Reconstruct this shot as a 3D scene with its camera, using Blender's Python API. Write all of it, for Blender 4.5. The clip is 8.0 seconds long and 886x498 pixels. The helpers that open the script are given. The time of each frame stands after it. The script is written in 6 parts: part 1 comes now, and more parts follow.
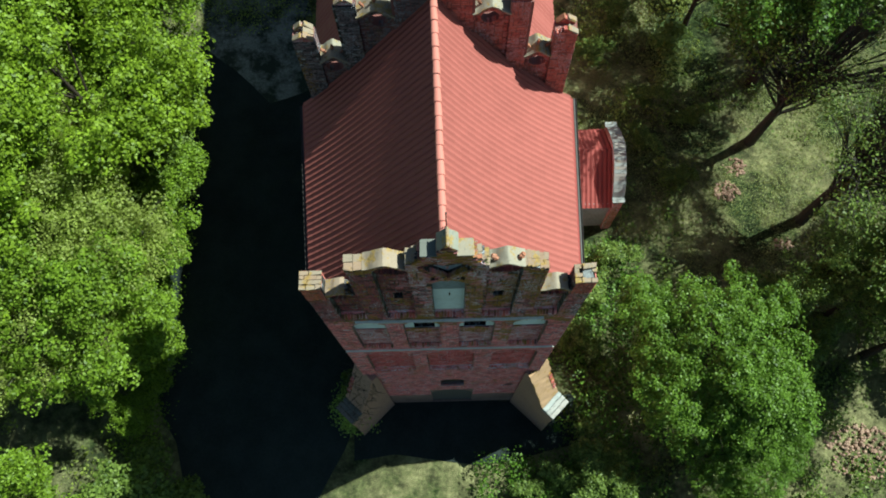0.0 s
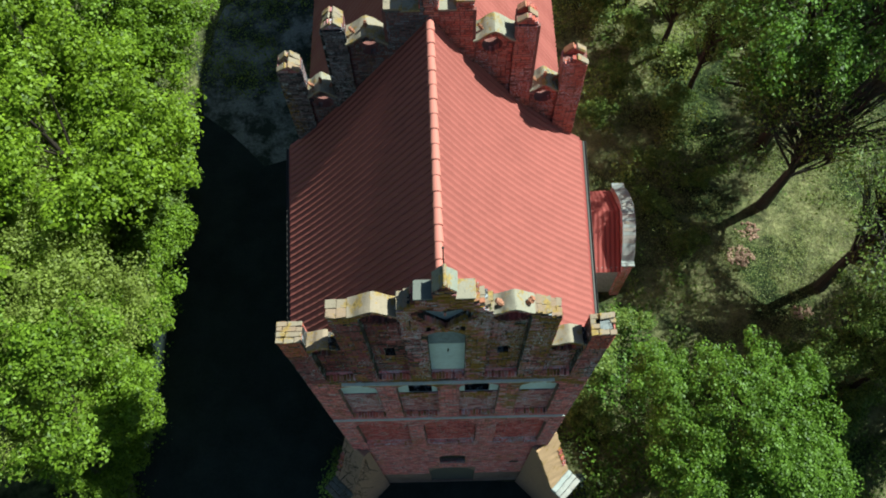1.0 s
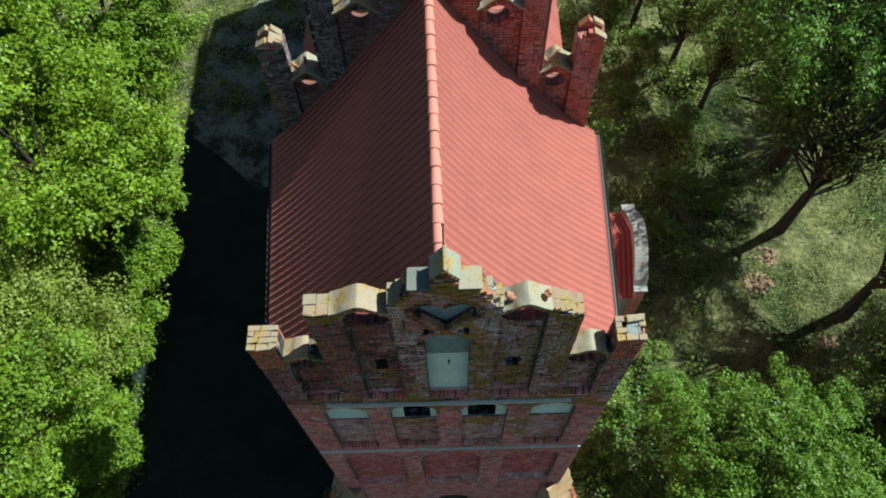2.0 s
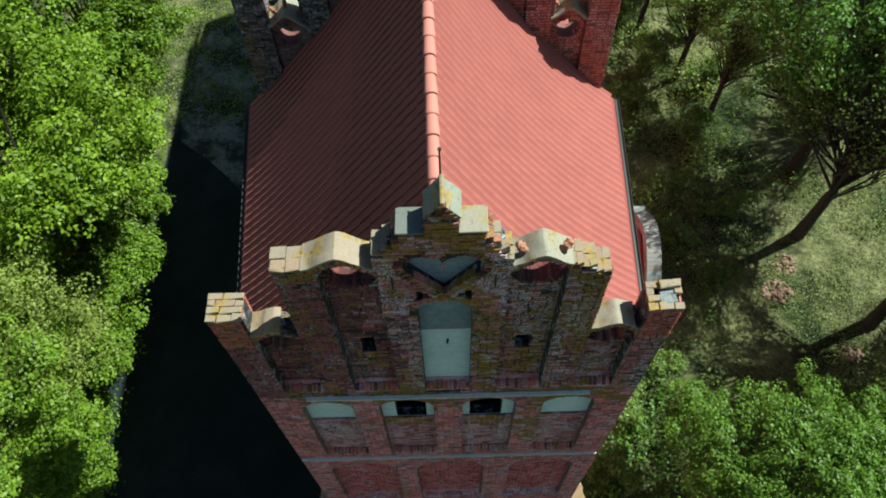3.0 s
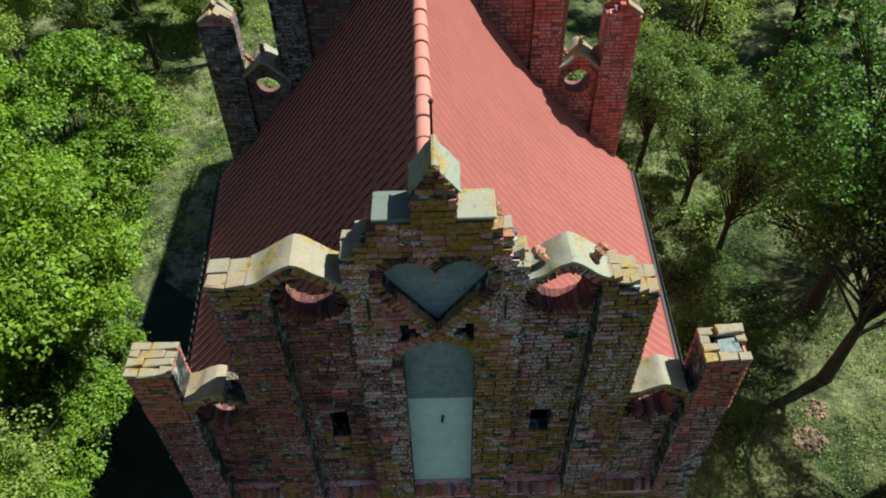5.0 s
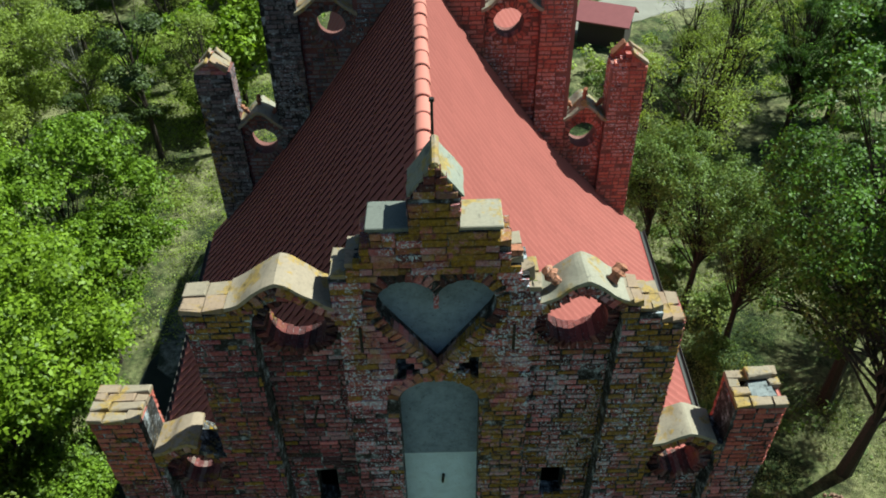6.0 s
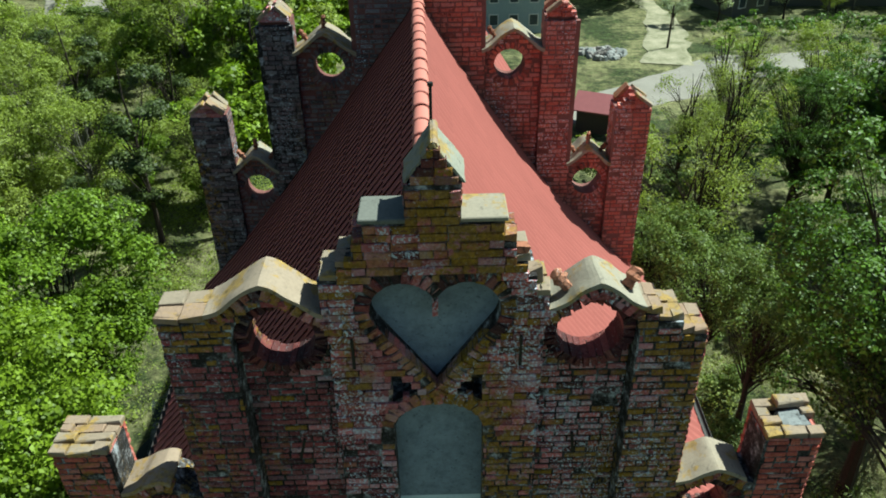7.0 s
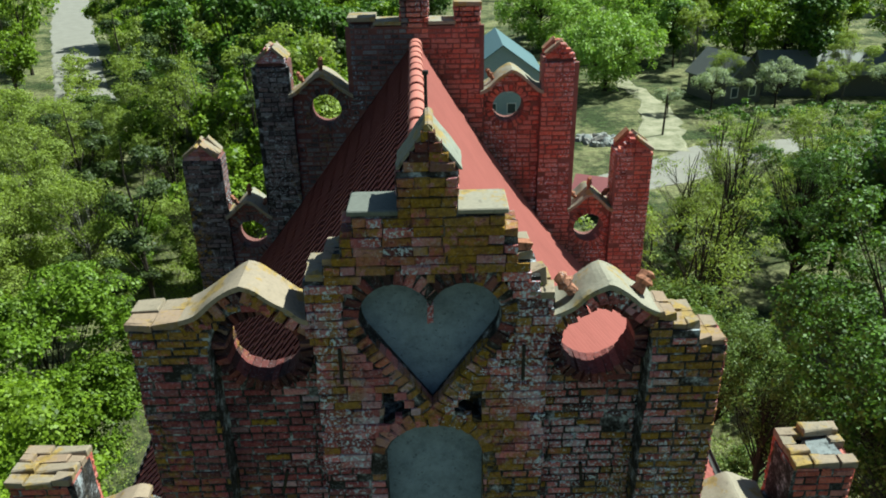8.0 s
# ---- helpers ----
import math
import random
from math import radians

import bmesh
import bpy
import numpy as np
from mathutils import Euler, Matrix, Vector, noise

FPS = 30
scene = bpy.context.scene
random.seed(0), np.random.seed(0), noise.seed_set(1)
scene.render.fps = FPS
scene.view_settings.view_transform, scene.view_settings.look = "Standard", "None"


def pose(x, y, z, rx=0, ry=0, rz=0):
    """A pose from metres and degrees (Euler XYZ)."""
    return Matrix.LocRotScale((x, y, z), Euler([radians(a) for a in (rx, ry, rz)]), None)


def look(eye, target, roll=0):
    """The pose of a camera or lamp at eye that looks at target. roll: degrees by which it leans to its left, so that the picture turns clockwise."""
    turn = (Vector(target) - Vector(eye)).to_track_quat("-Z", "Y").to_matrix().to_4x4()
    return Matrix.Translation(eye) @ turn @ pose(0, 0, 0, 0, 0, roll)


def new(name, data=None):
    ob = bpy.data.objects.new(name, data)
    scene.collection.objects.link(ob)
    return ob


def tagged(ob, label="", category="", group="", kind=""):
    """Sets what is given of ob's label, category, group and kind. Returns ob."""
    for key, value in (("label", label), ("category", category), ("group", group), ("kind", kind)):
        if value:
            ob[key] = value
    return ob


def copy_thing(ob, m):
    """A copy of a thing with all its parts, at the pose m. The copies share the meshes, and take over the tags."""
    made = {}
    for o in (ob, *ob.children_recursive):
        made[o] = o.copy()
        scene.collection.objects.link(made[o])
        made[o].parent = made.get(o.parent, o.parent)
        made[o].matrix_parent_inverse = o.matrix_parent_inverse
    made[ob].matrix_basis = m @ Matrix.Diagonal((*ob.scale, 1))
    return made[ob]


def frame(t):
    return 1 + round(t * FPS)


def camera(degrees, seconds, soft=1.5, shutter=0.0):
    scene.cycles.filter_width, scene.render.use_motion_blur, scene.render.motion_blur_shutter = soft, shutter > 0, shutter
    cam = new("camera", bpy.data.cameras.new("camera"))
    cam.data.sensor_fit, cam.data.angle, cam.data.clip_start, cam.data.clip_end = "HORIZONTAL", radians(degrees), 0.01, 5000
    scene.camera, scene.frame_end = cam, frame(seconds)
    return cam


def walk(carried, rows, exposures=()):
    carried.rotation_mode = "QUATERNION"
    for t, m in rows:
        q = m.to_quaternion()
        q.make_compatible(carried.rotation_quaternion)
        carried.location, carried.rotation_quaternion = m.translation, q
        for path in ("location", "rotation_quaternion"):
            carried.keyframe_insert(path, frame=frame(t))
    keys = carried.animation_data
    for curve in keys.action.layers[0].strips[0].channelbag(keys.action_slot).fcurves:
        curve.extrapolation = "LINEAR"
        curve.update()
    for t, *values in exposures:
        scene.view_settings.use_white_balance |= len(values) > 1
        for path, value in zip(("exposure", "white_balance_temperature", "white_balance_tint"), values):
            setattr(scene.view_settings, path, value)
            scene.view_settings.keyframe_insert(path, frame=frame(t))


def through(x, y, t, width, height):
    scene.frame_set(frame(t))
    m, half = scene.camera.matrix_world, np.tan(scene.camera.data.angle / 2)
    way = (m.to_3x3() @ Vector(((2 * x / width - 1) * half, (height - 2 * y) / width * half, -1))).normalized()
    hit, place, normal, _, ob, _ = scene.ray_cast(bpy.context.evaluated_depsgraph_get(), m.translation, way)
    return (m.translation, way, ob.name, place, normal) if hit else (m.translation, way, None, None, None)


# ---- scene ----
cam = camera(60.0, 8.0, 1.85)
PATH = [
    (0, (0.05, -4.98, 41.497), (0.034, -4.359, 39.596), -2.9),
    (0.5, (0.08, -5.0, 40.328), (0.064, -4.28, 38.462), -2.7),
    (1, (0.099, -4.975, 39.15), (0.085, -4.158, 37.325), -2.4),
    (2.5, (0.045, -4.935, 35.269), (0.035, -3.979, 33.512), -2.1),
    (3, (0.054, -4.96, 33.998), (0.045, -3.965, 32.264), -2.0),
    (3.5, (0.073, -4.997, 32.729), (0.065, -3.931, 31.037), -1.9),
    (4, (0.072, -5.04, 31.839), (0.068, -3.899, 30.197), -1.7),
    (4.5, (0.064, -5.094, 31.297), (0.066, -3.832, 29.745), -1.5),
    (5, (0.047, -5.109, 30.792), (0.056, -3.74, 29.333), -1.2),
    (6.5, (0.021, -5.136, 29.215), (0.036, -3.513, 28.047), -0.9),
    (7, (0.025, -5.157, 28.742), (0.041, -3.465, 27.675), -1.0),
    (7.5, (0.036, -5.144, 28.295), (0.054, -3.391, 27.331), -1.0),
    (8, (0.043, -5.124, 27.904), (0.065, -3.32, 27.042), -0.9),
]
walk(cam, [(t, look(eye, target, roll)) for t, eye, target, roll in PATH], exposures=[(0.0, 1.01, 5980.0, -13.0), (8.0, 1.01, 5980.0, -13.0)])

# ---- world and sun ----
SUN = Vector((0.605, 0.27, 0.89)).normalized()
world = bpy.data.worlds.new("world")
scene.world = world
world.use_nodes = True
wn = world.node_tree
sky = wn.nodes.new("ShaderNodeTexSky")
sky.sky_type = "NISHITA"
sky.sun_disc = False
sky.sun_elevation = math.asin(SUN.z)
sky.sun_rotation = math.atan2(SUN.x, SUN.y)
wn.links.new(sky.outputs[0], wn.nodes["Background"].inputs[0])
wn.nodes["Background"].inputs[1].default_value = 0.038
sun_data = bpy.data.lights.new("sun", "SUN")
sun_data.energy, sun_data.angle, sun_data.color = 4.6, radians(0.53), (1.0, 0.95, 0.87)
sun = new("sun", sun_data)
sun.matrix_world = look(SUN * 60, (0, 0, 0))


# ---- materials ----
class Mat:
    """A small node-building helper round one Principled material."""

    def __init__(self, name, rough=0.8):
        self.m = bpy.data.materials.new(name)
        self.m.use_nodes = True
        self.t = self.m.node_tree
        self.b = self.t.nodes["Principled BSDF"]
        self.b.inputs["Roughness"].default_value = rough
        self.b.inputs["Specular IOR Level"].default_value = 0.3

    def n(self, kind, **values):
        node = self.t.nodes.new("ShaderNode" + kind)
        for key, value in values.items():
            node.inputs[key.replace("_", " ")].default_value = value
        return node

    def link(self, a, b):
        self.t.links.new(a, b)

    def where(self):
        return self.n("NewGeometry").outputs["Position"]

    def noise(self, scale, detail=4.0, rough=0.6, vec=None):
        node = self.n("TexNoise", Scale=scale, Detail=detail, Roughness=rough)
        self.link(vec or self.where(), node.inputs["Vector"])
        return node.outputs["Fac"]

    def ramp(self, fac, stops):
        node = self.n("ValToRGB")
        el = node.color_ramp.elements
        while len(el) < len(stops):
            el.new(0.5)
        for e, (p, c) in zip(el, stops):
            e.position = p
            e.color = (*c, 1) if len(c) == 3 else (c[0], c[0], c[0], 1)
        self.link(fac, node.inputs[0])
        return node.outputs[0]

    def mix(self, fac, a, b, mode="MIX"):
        node = self.t.nodes.new("ShaderNodeMix")
        node.data_type, node.blend_type = "RGBA", mode
        for sock, value in ((node.inputs[0], fac), (node.inputs[6], a), (node.inputs[7], b)):
            if isinstance(value, (int, float)):
                sock.default_value = value
            elif isinstance(value, tuple):
                sock.default_value = (*value, 1)
            else:
                self.link(value, sock)
        return node.outputs[2]

    def math(self, op, a, b=0.0):
        node = self.t.nodes.new("ShaderNodeMath")
        node.operation = op
        for sock, value in zip(node.inputs, (a, b)):
            if isinstance(value, (int, float)):
                sock.default_value = value
            else:
                self.link(value, sock)
        return node.outputs[0]

    def random(self, per_object=False):
        if per_object:
            return self.n("ObjectInfo").outputs["Random"]
        return self.n("NewGeometry").outputs["Random Per Island"]

    def bump(self, height, strength=0.4, distance=0.01):
        node = self.n("Bump", Strength=strength, Distance=distance)
        self.link(height, node.inputs["Height"])
        self.link(node.outputs[0], self.b.inputs["Normal"])

    def color(self, sock):
        self.link(sock, self.b.inputs["Base Color"])
        return self.m


BRICK_STOPS = [(0.0, (0.060, 0.026, 0.029)), (0.2, (0.24, 0.070, 0.074)), (0.5, (0.42, 0.118, 0.12)),
               (0.68, (0.40, 0.21, 0.24)), (0.86, (0.60, 0.165, 0.165)), (1.0, (0.46, 0.33, 0.38))]
RED_STOPS = [(0.0, (0.045, 0.020, 0.026)), (0.2, (0.18, 0.042, 0.052)), (0.45, (0.33, 0.072, 0.08)),
             (0.65, (0.18, 0.064, 0.072)), (0.85, (0.30, 0.074, 0.078)), (1.0, (0.21, 0.13, 0.15))]
REAR_STOPS = [(0.0, (0.22, 0.06, 0.05)), (0.15, (0.40, 0.095, 0.075)), (0.5, (0.52, 0.125, 0.09)), (0.7, (0.46, 0.18, 0.16)), (1.0, (0.58, 0.16, 0.11))]
GREY_SHADE_STOPS = [(0.0, (0.05, 0.042, 0.048)), (0.3, (0.12, 0.095, 0.105)), (0.6, (0.19, 0.125, 0.13)), (0.85, (0.155, 0.145, 0.16)), (1.0, (0.23, 0.21, 0.23))]
DARK_STOPS = [(0.0, (0.03, 0.018, 0.02)), (0.5, (0.12, 0.035, 0.035)), (0.8, (0.22, 0.06, 0.055)), (1.0, (0.18, 0.13, 0.12))]
LICHEN = (0.32, 0.19, 0.014)
CHALK = (0.60, 0.69, 0.79)


def weather(k, col, lichen=0.5, chalk=0.5):
    """Ochre lichen, chalky bloom and soot in patches of their own shape, run down the wall."""
    run = k.n("Mapping", Scale=(1.5, 1.5, 0.5))
    k.link(k.where(), run.inputs["Vector"])
    run = run.outputs[0]
    soot = k.ramp(k.math("ADD", k.math("MULTIPLY", k.noise(2.7, 5), 0.4), k.math("MULTIPLY", k.noise(22.0, 5, 0.7), 0.6)), [(0.39, (0.12,)), (0.46, (1.0,))])
    col = k.mix(0.85, col, soot, "MULTIPLY")
    if lichen:
        where = k.ramp(k.noise(0.75, 3, 0.55, run), [(0.62 - 0.12 * lichen, (0,)), (0.74 - 0.12 * lichen, (1,))])
        flecks = k.ramp(k.noise(11.0, 6, 0.75), [(0.54 - 0.08 * lichen, (0,)), (0.62 - 0.08 * lichen, (1,))])
        tone = k.ramp(k.noise(30.0, 4, 0.7), [(0.35, tuple(c * 0.4 for c in LICHEN)), (0.62, LICHEN)])
        col = k.mix(k.math("MULTIPLY", k.math("MULTIPLY", where, flecks), 0.9), col, tone)
    if chalk:
        where = k.ramp(k.noise(1.0, 3, 0.5, run), [(0.61 - 0.10 * chalk, (0.15,)), (0.69 - 0.10 * chalk, (1,))])
        flecks = k.ramp(k.noise(36.0, 5, 0.75), [(0.615 - 0.06 * chalk, (0,)), (0.645 - 0.06 * chalk, (1,))])
        col = k.mix(k.math("MULTIPLY", k.math("MULTIPLY", where, flecks), 0.9), col, CHALK)
    return col


def brick_piece_material(name, per_object, lichen=0.5, chalk=0.5, stops=BRICK_STOPS):
    k = Mat(name, 0.9)
    col = k.ramp(k.random(per_object), stops)
    grain = k.noise(55.0, 5, 0.7)
    col = k.mix(0.6, col, k.ramp(grain, [(0.3, (0.5,)), (0.68, (1.4,))]), "MULTIPLY")
    col = weather(k, col, lichen, chalk)
    k.bump(k.math("ADD", grain, k.noise(14.0, 4)), 0.8, 0.018)
    return k.color(col)


PANEL_STOPS = [(0.0, (0.18, 0.07, 0.08)), (0.4, (0.44, 0.14, 0.15)), (0.7, (0.48, 0.26, 0.28)), (1.0, (0.54, 0.40, 0.44))]
REPOINTED = [(0.0, (0.32, 0.10, 0.115)), (0.35, (0.66, 0.18, 0.19)), (0.7, (0.76, 0.26, 0.25)), (1.0, (0.60, 0.34, 0.36))]


def brick_wall_material(name, lichen=0.4, chalk=0.6):
    """Courses of 77 mm on walls that run along x or y."""
    k = Mat(name, 0.9)
    sep = k.n("SeparateXYZ")
    k.link(k.where(), sep.inputs[0])
    comb = k.n("CombineXYZ")
    k.link(k.math("ADD", sep.outputs[0], sep.outputs[1]), comb.inputs[0])
    k.link(sep.outputs[2], comb.inputs[1])
    br = k.n("TexBrick", Scale=1.0, Mortar_Size=0.006, Mortar_Smooth=0.2, Bias=0.0, Brick_Width=0.26, Row_Height=0.077)
    br.inputs["Color1"].default_value = (0, 0, 0, 1)
    br.inputs["Color2"].default_value = (1, 1, 1, 1)
    br.inputs["Mortar"].default_value = (0.5, 0.5, 0.5, 1)
    k.link(comb.outputs[0], br.inputs["Vector"])
    col = k.ramp(br.outputs["Color"], REPOINTED)
    col = k.mix(0.5, col, k.ramp(k.noise(40.0, 5, 0.7), [(0.25, (0.6,)), (0.7, (1.25,))]), "MULTIPLY")
    col = k.mix(br.outputs["Fac"], col, k.ramp(k.noise(7.0, 4), [(0.35, (0.07, 0.06, 0.05)), (0.65, (0.40, 0.38, 0.36))]))
    col = weather(k, col, lichen, chalk)
    k.bump(k.math("SUBTRACT", k.math("MULTIPLY", k.noise(20.0, 4), 0.5), br.outputs["Fac"]), 0.7, 0.012)
    return k.color(col)


def mortar_material():
    k = Mat("mortar", 0.95)
    col = k.ramp(k.noise(6.0, 7, 0.75), [(0.47, (0.018, 0.016, 0.016)), (0.54, (0.09, 0.085, 0.09)), (0.64, (0.42, 0.45, 0.50))])
    k.bump(k.noise(60.0, 4), 0.5, 0.01)
    return k.color(weather(k, col, 0.5, 0.4))


def cement_material(name, base, lichen=0.45, dark=0.5):
    k = Mat(name, 0.85)
    col = k.mix(k.noise(3.0, 5), tuple(c * 0.72 for c in base), base)
    col = k.mix(k.ramp(k.random(True), [(0.3, (0.0,)), (1.0, (0.55,))]), col, tuple(c * t for c, t in zip(base, (1.0, 0.72, 0.62))))
    col = k.mix(0.5, col, k.ramp(k.noise(30.0, 5, 0.7), [(0.25, (0.65,)), (0.6, (1.1,))]), "MULTIPLY")
    spots = k.ramp(k.math("ADD", k.noise(3.2, 5), k.math("MULTIPLY", k.noise(16.0, 4), 0.35)),
                   [(0.84 - 0.2 * lichen, (0,)), (0.93 - 0.2 * lichen, (1,))])
    col = k.mix(k.math("MULTIPLY", spots, 0.7), col, k.ramp(k.noise(20.0, 4, 0.7), [(0.35, (0.16, 0.10, 0.025)), (0.62, (0.38, 0.24, 0.03))]))
    stain = k.ramp(k.noise(7.0, 6, 0.75), [(0.28, (1.0 - dark,)), (0.42, (1.0,))])
    col = k.mix(1.0, col, stain, "MULTIPLY")
    k.bump(k.noise(45.0, 5, 0.7), 0.35, 0.01)
    return k.color(col)


def plaster_material(name, base, dirt=0.8):
    k = Mat(name, 0.9)
    col = k.mix(k.noise(1.5, 5), tuple(c * (1 - 0.5 * dirt) for c in base), base)
    col = k.mix(dirt, col, k.ramp(k.noise(8.0, 7, 0.75), [(0.3, (0.5,)), (0.6, (1.1,))]), "MULTIPLY")
    pits = k.ramp(k.noise(30.0, 2), [(0.30, (0.35,)), (0.36, (1.0,))])
    col = k.mix(dirt * 0.8, col, pits, "MULTIPLY")
    k.bump(k.noise(30.0, 5), 0.3, 0.01)
    return k.color(col)


def tile_material(name, per_object, base=(0.30, 0.094, 0.083), rough=0.72):
    k = Mat(name, rough)
    k.b.inputs["Specular IOR Level"].default_value = 0.16
    tone = k.ramp(k.random(per_object), [(0.0, tuple(c * 0.96 for c in base)), (1.0, tuple(min(1, c * 1.03) for c in base))])
    dirt = k.ramp(k.math("ADD", k.noise(0.8, 4), k.math("MULTIPLY", k.noise(17.0, 5, 0.7), 0.3)), [(0.3, (0.90,)), (0.75, (1.03,))])
    col = k.mix(0.8, tone, dirt, "MULTIPLY")
    k.bump(k.noise(70.0, 3), 0.12, 0.004)
    return k.color(col)


def leaf_material(name, dark, light, through=0.38):
    k = Mat(name, 0.5)
    col = k.ramp(k.random(), [(0.0, dark), (0.6, light), (1.0, tuple(min(1, c * 1.25) for c in light))])
    patch = k.ramp(k.noise(0.45, 3), [(0.3, (0.78,)), (0.7, (1.15,))])
    col = k.mix(1.0, col, patch, "MULTIPLY")
    k.link(col, k.b.inputs["Base Color"])
    tr = k.n("BsdfTranslucent")
    k.link(k.mix(1.0, col, (1.15, 1.2, 0.55), "MULTIPLY"), tr.inputs["Color"])
    mixed = k.n("MixShader", Fac=through)
    k.link(k.b.outputs[0], mixed.inputs[1])
    k.link(tr.outputs[0], mixed.inputs[2])
    k.link(mixed.outputs[0], k.t.nodes["Material Output"].inputs["Surface"])
    return k.m


def bark_material(name, base):
    k = Mat(name, 0.95)
    col = k.ramp(k.noise(9.0, 6, 0.7), [(0.3, tuple(c * 0.5 for c in base)), (0.7, base)])
    k.bump(k.noise(25.0, 5), 0.8, 0.03)
    return k.color(col)


def ground_material():
    k = Mat("grass_ground", 0.95)
    fine = k.noise(6.0, 6, 0.75)
    col = k.ramp(fine, [(0.3, (0.006, 0.011, 0.005)), (0.5, (0.030, 0.048, 0.012)), (0.70, (0.13, 0.16, 0.05))])
    dry = k.ramp(k.math("ADD", k.noise(0.16, 5, 0.65), k.math("MULTIPLY", k.noise(1.4, 5, 0.7), 0.35)), [(0.58, (0,)), (0.76, (1,))])
    soil = k.ramp(k.noise(4.0, 6, 0.75), [(0.3, (0.16, 0.155, 0.07)), (0.7, (0.36, 0.34, 0.17))])
    col = k.mix(k.math("MULTIPLY", dry, 0.75), col, soil)
    col = k.mix(0.8, col, k.ramp(k.noise(0.05, 4), [(0.3, (0.75,)), (0.7, (1.15,))]), "MULTIPLY")
    col = k.mix(0.85, col, k.ramp(k.noise(1.1, 5, 0.7), [(0.36, (0.35,)), (0.64, (1.5,))]), "MULTIPLY")
    k.bump(k.math("ADD", fine, k.noise(22.0, 4)), 0.9, 0.12)
    return k.color(col)


def dirt_material(name, a, b):
    k = Mat(name, 0.95)
    col = k.ramp(k.math("ADD", k.math("MULTIPLY", k.noise(0.5, 4), 0.6), k.math("MULTIPLY", k.noise(7.0, 6, 0.7), 0.4)), [(0.3, a), (0.7, b)])
    k.bump(k.noise(14.0, 5), 0.5, 0.04)
    return k.color(col)


def gravel_material():
    """Pale grit trodden away to dark earth in patches."""
    k = Mat("pale_gravel", 0.95)
    grit = k.ramp(k.noise(9.0, 6, 0.75), [(0.3, (0.10, 0.105, 0.10)), (0.7, (0.30, 0.31, 0.30))])
    bare = k.ramp(k.math("ADD", k.math("MULTIPLY", k.noise(0.55, 4, 0.6), 0.7), k.math("MULTIPLY", k.noise(3.5, 5, 0.7), 0.3)), [(0.45, (0,)), (0.58, (1,))])
    k.bump(k.noise(18.0, 5), 0.5, 0.03)
    return k.color(k.mix(bare, (0.03, 0.04, 0.03), grit))


def paint_material(name, base, rough=0.7, grain=12.0):
    k = Mat(name, rough)
    col = k.mix(k.noise(grain, 5), tuple(c * 0.75 for c in base), base)
    k.bump(k.noise(grain * 4, 4), 0.2, 0.005)
    return k.color(col)


BRICK_ONE = brick_piece_material("brick_single", True, 1.1, 1.5)
BRICK_MANY = brick_piece_material("brick_courses", False, 1.2, 1.4)
BRICK_LOWER = brick_piece_material("brick_courses_lower", False, 0.6, 0.7, REPOINTED)
BRICK_PANEL = brick_piece_material("brick_courses_panel", False, 0.7, 1.3, PANEL_STOPS)
BRICK_RED = brick_piece_material("brick_courses_red", False, 0.75, 1.0, RED_STOPS)
BRICK_REAR = brick_piece_material("brick_courses_rear", False, 0.3, 1.3, REAR_STOPS)
BRICK_GREY_SHADE = brick_piece_material("brick_courses_grey_shade", False, 0.4, 0.9, GREY_SHADE_STOPS)
VOUSSOIR = brick_piece_material("brick_ring", True, 0.7, 0.5, DARK_STOPS)
BRICK_YELLOW = brick_piece_material("brick_lichened", True, 1.75, 0.8)
BRICK_MOSS = brick_piece_material("brick_mossed", True, 2.1, 0.7)
BRICK_YELLOWS = brick_piece_material("brick_lichened_courses", False, 2.3, 0.7)
BRICK_BLIND = brick_piece_material("brick_courses_blind", False, 0.2, 0.8, [(0.0, (0.20, 0.045, 0.055)), (0.4, (0.52, 0.10, 0.11)), (0.8, (0.62, 0.13, 0.13)), (1.0, (0.48, 0.24, 0.25))])
BRICK_PIN = brick_piece_material("brick_courses_pinnacle", False, 0.6, 0.35, REAR_STOPS)
RING_RED = brick_piece_material("brick_ring_red", True, 0.3, 0.9, REAR_STOPS)
RING_GREY_SHADE = brick_piece_material("brick_ring_grey_shade", True, 0.3, 0.6, GREY_SHADE_STOPS)
BRICK_WALL = brick_wall_material("brick_wall", 1.0, 1.45)
MORTAR = mortar_material()
MORTAR_RED = dirt_material("reddish_mortar", (0.10, 0.032, 0.028), (0.26, 0.13, 0.12))
MORTAR_LIME = dirt_material("lime_mortar", (0.07, 0.04, 0.038), (0.32, 0.23, 0.21))
MORTAR_BLUE = cement_material("old_mortar", (0.22, 0.235, 0.245), 0.15, 0.85)
CAP = cement_material("cement_cap", (0.31, 0.28, 0.225), 0.75, 0.75)
CAP_WHITE = cement_material("bleached_brick", (0.292, 0.237, 0.18), 0.8, 0.75)
SLATE = cement_material("cement_ledge", (0.80, 0.82, 0.74), 0.05, 0.25)
SLAB_SHADED = cement_material("shaded_slab", (0.16, 0.165, 0.15), 0.35, 0.6)
MOSSY = cement_material("mossy_slab", (0.27, 0.27, 0.23), 0.75, 0.8)
PLASTER = plaster_material("grey_plaster", (0.27, 0.33, 0.415))
PLASTER_LIGHT = plaster_material("pale_plaster", (0.62, 0.74, 0.83), 0.35)
TILE_ONE = tile_material("roof_tile_single", True)
TILE_MANY = tile_material("roof_tile_rows", False)
TILE_OLD = tile_material("old_roof_tile", False, (0.24, 0.06, 0.055), 0.8)
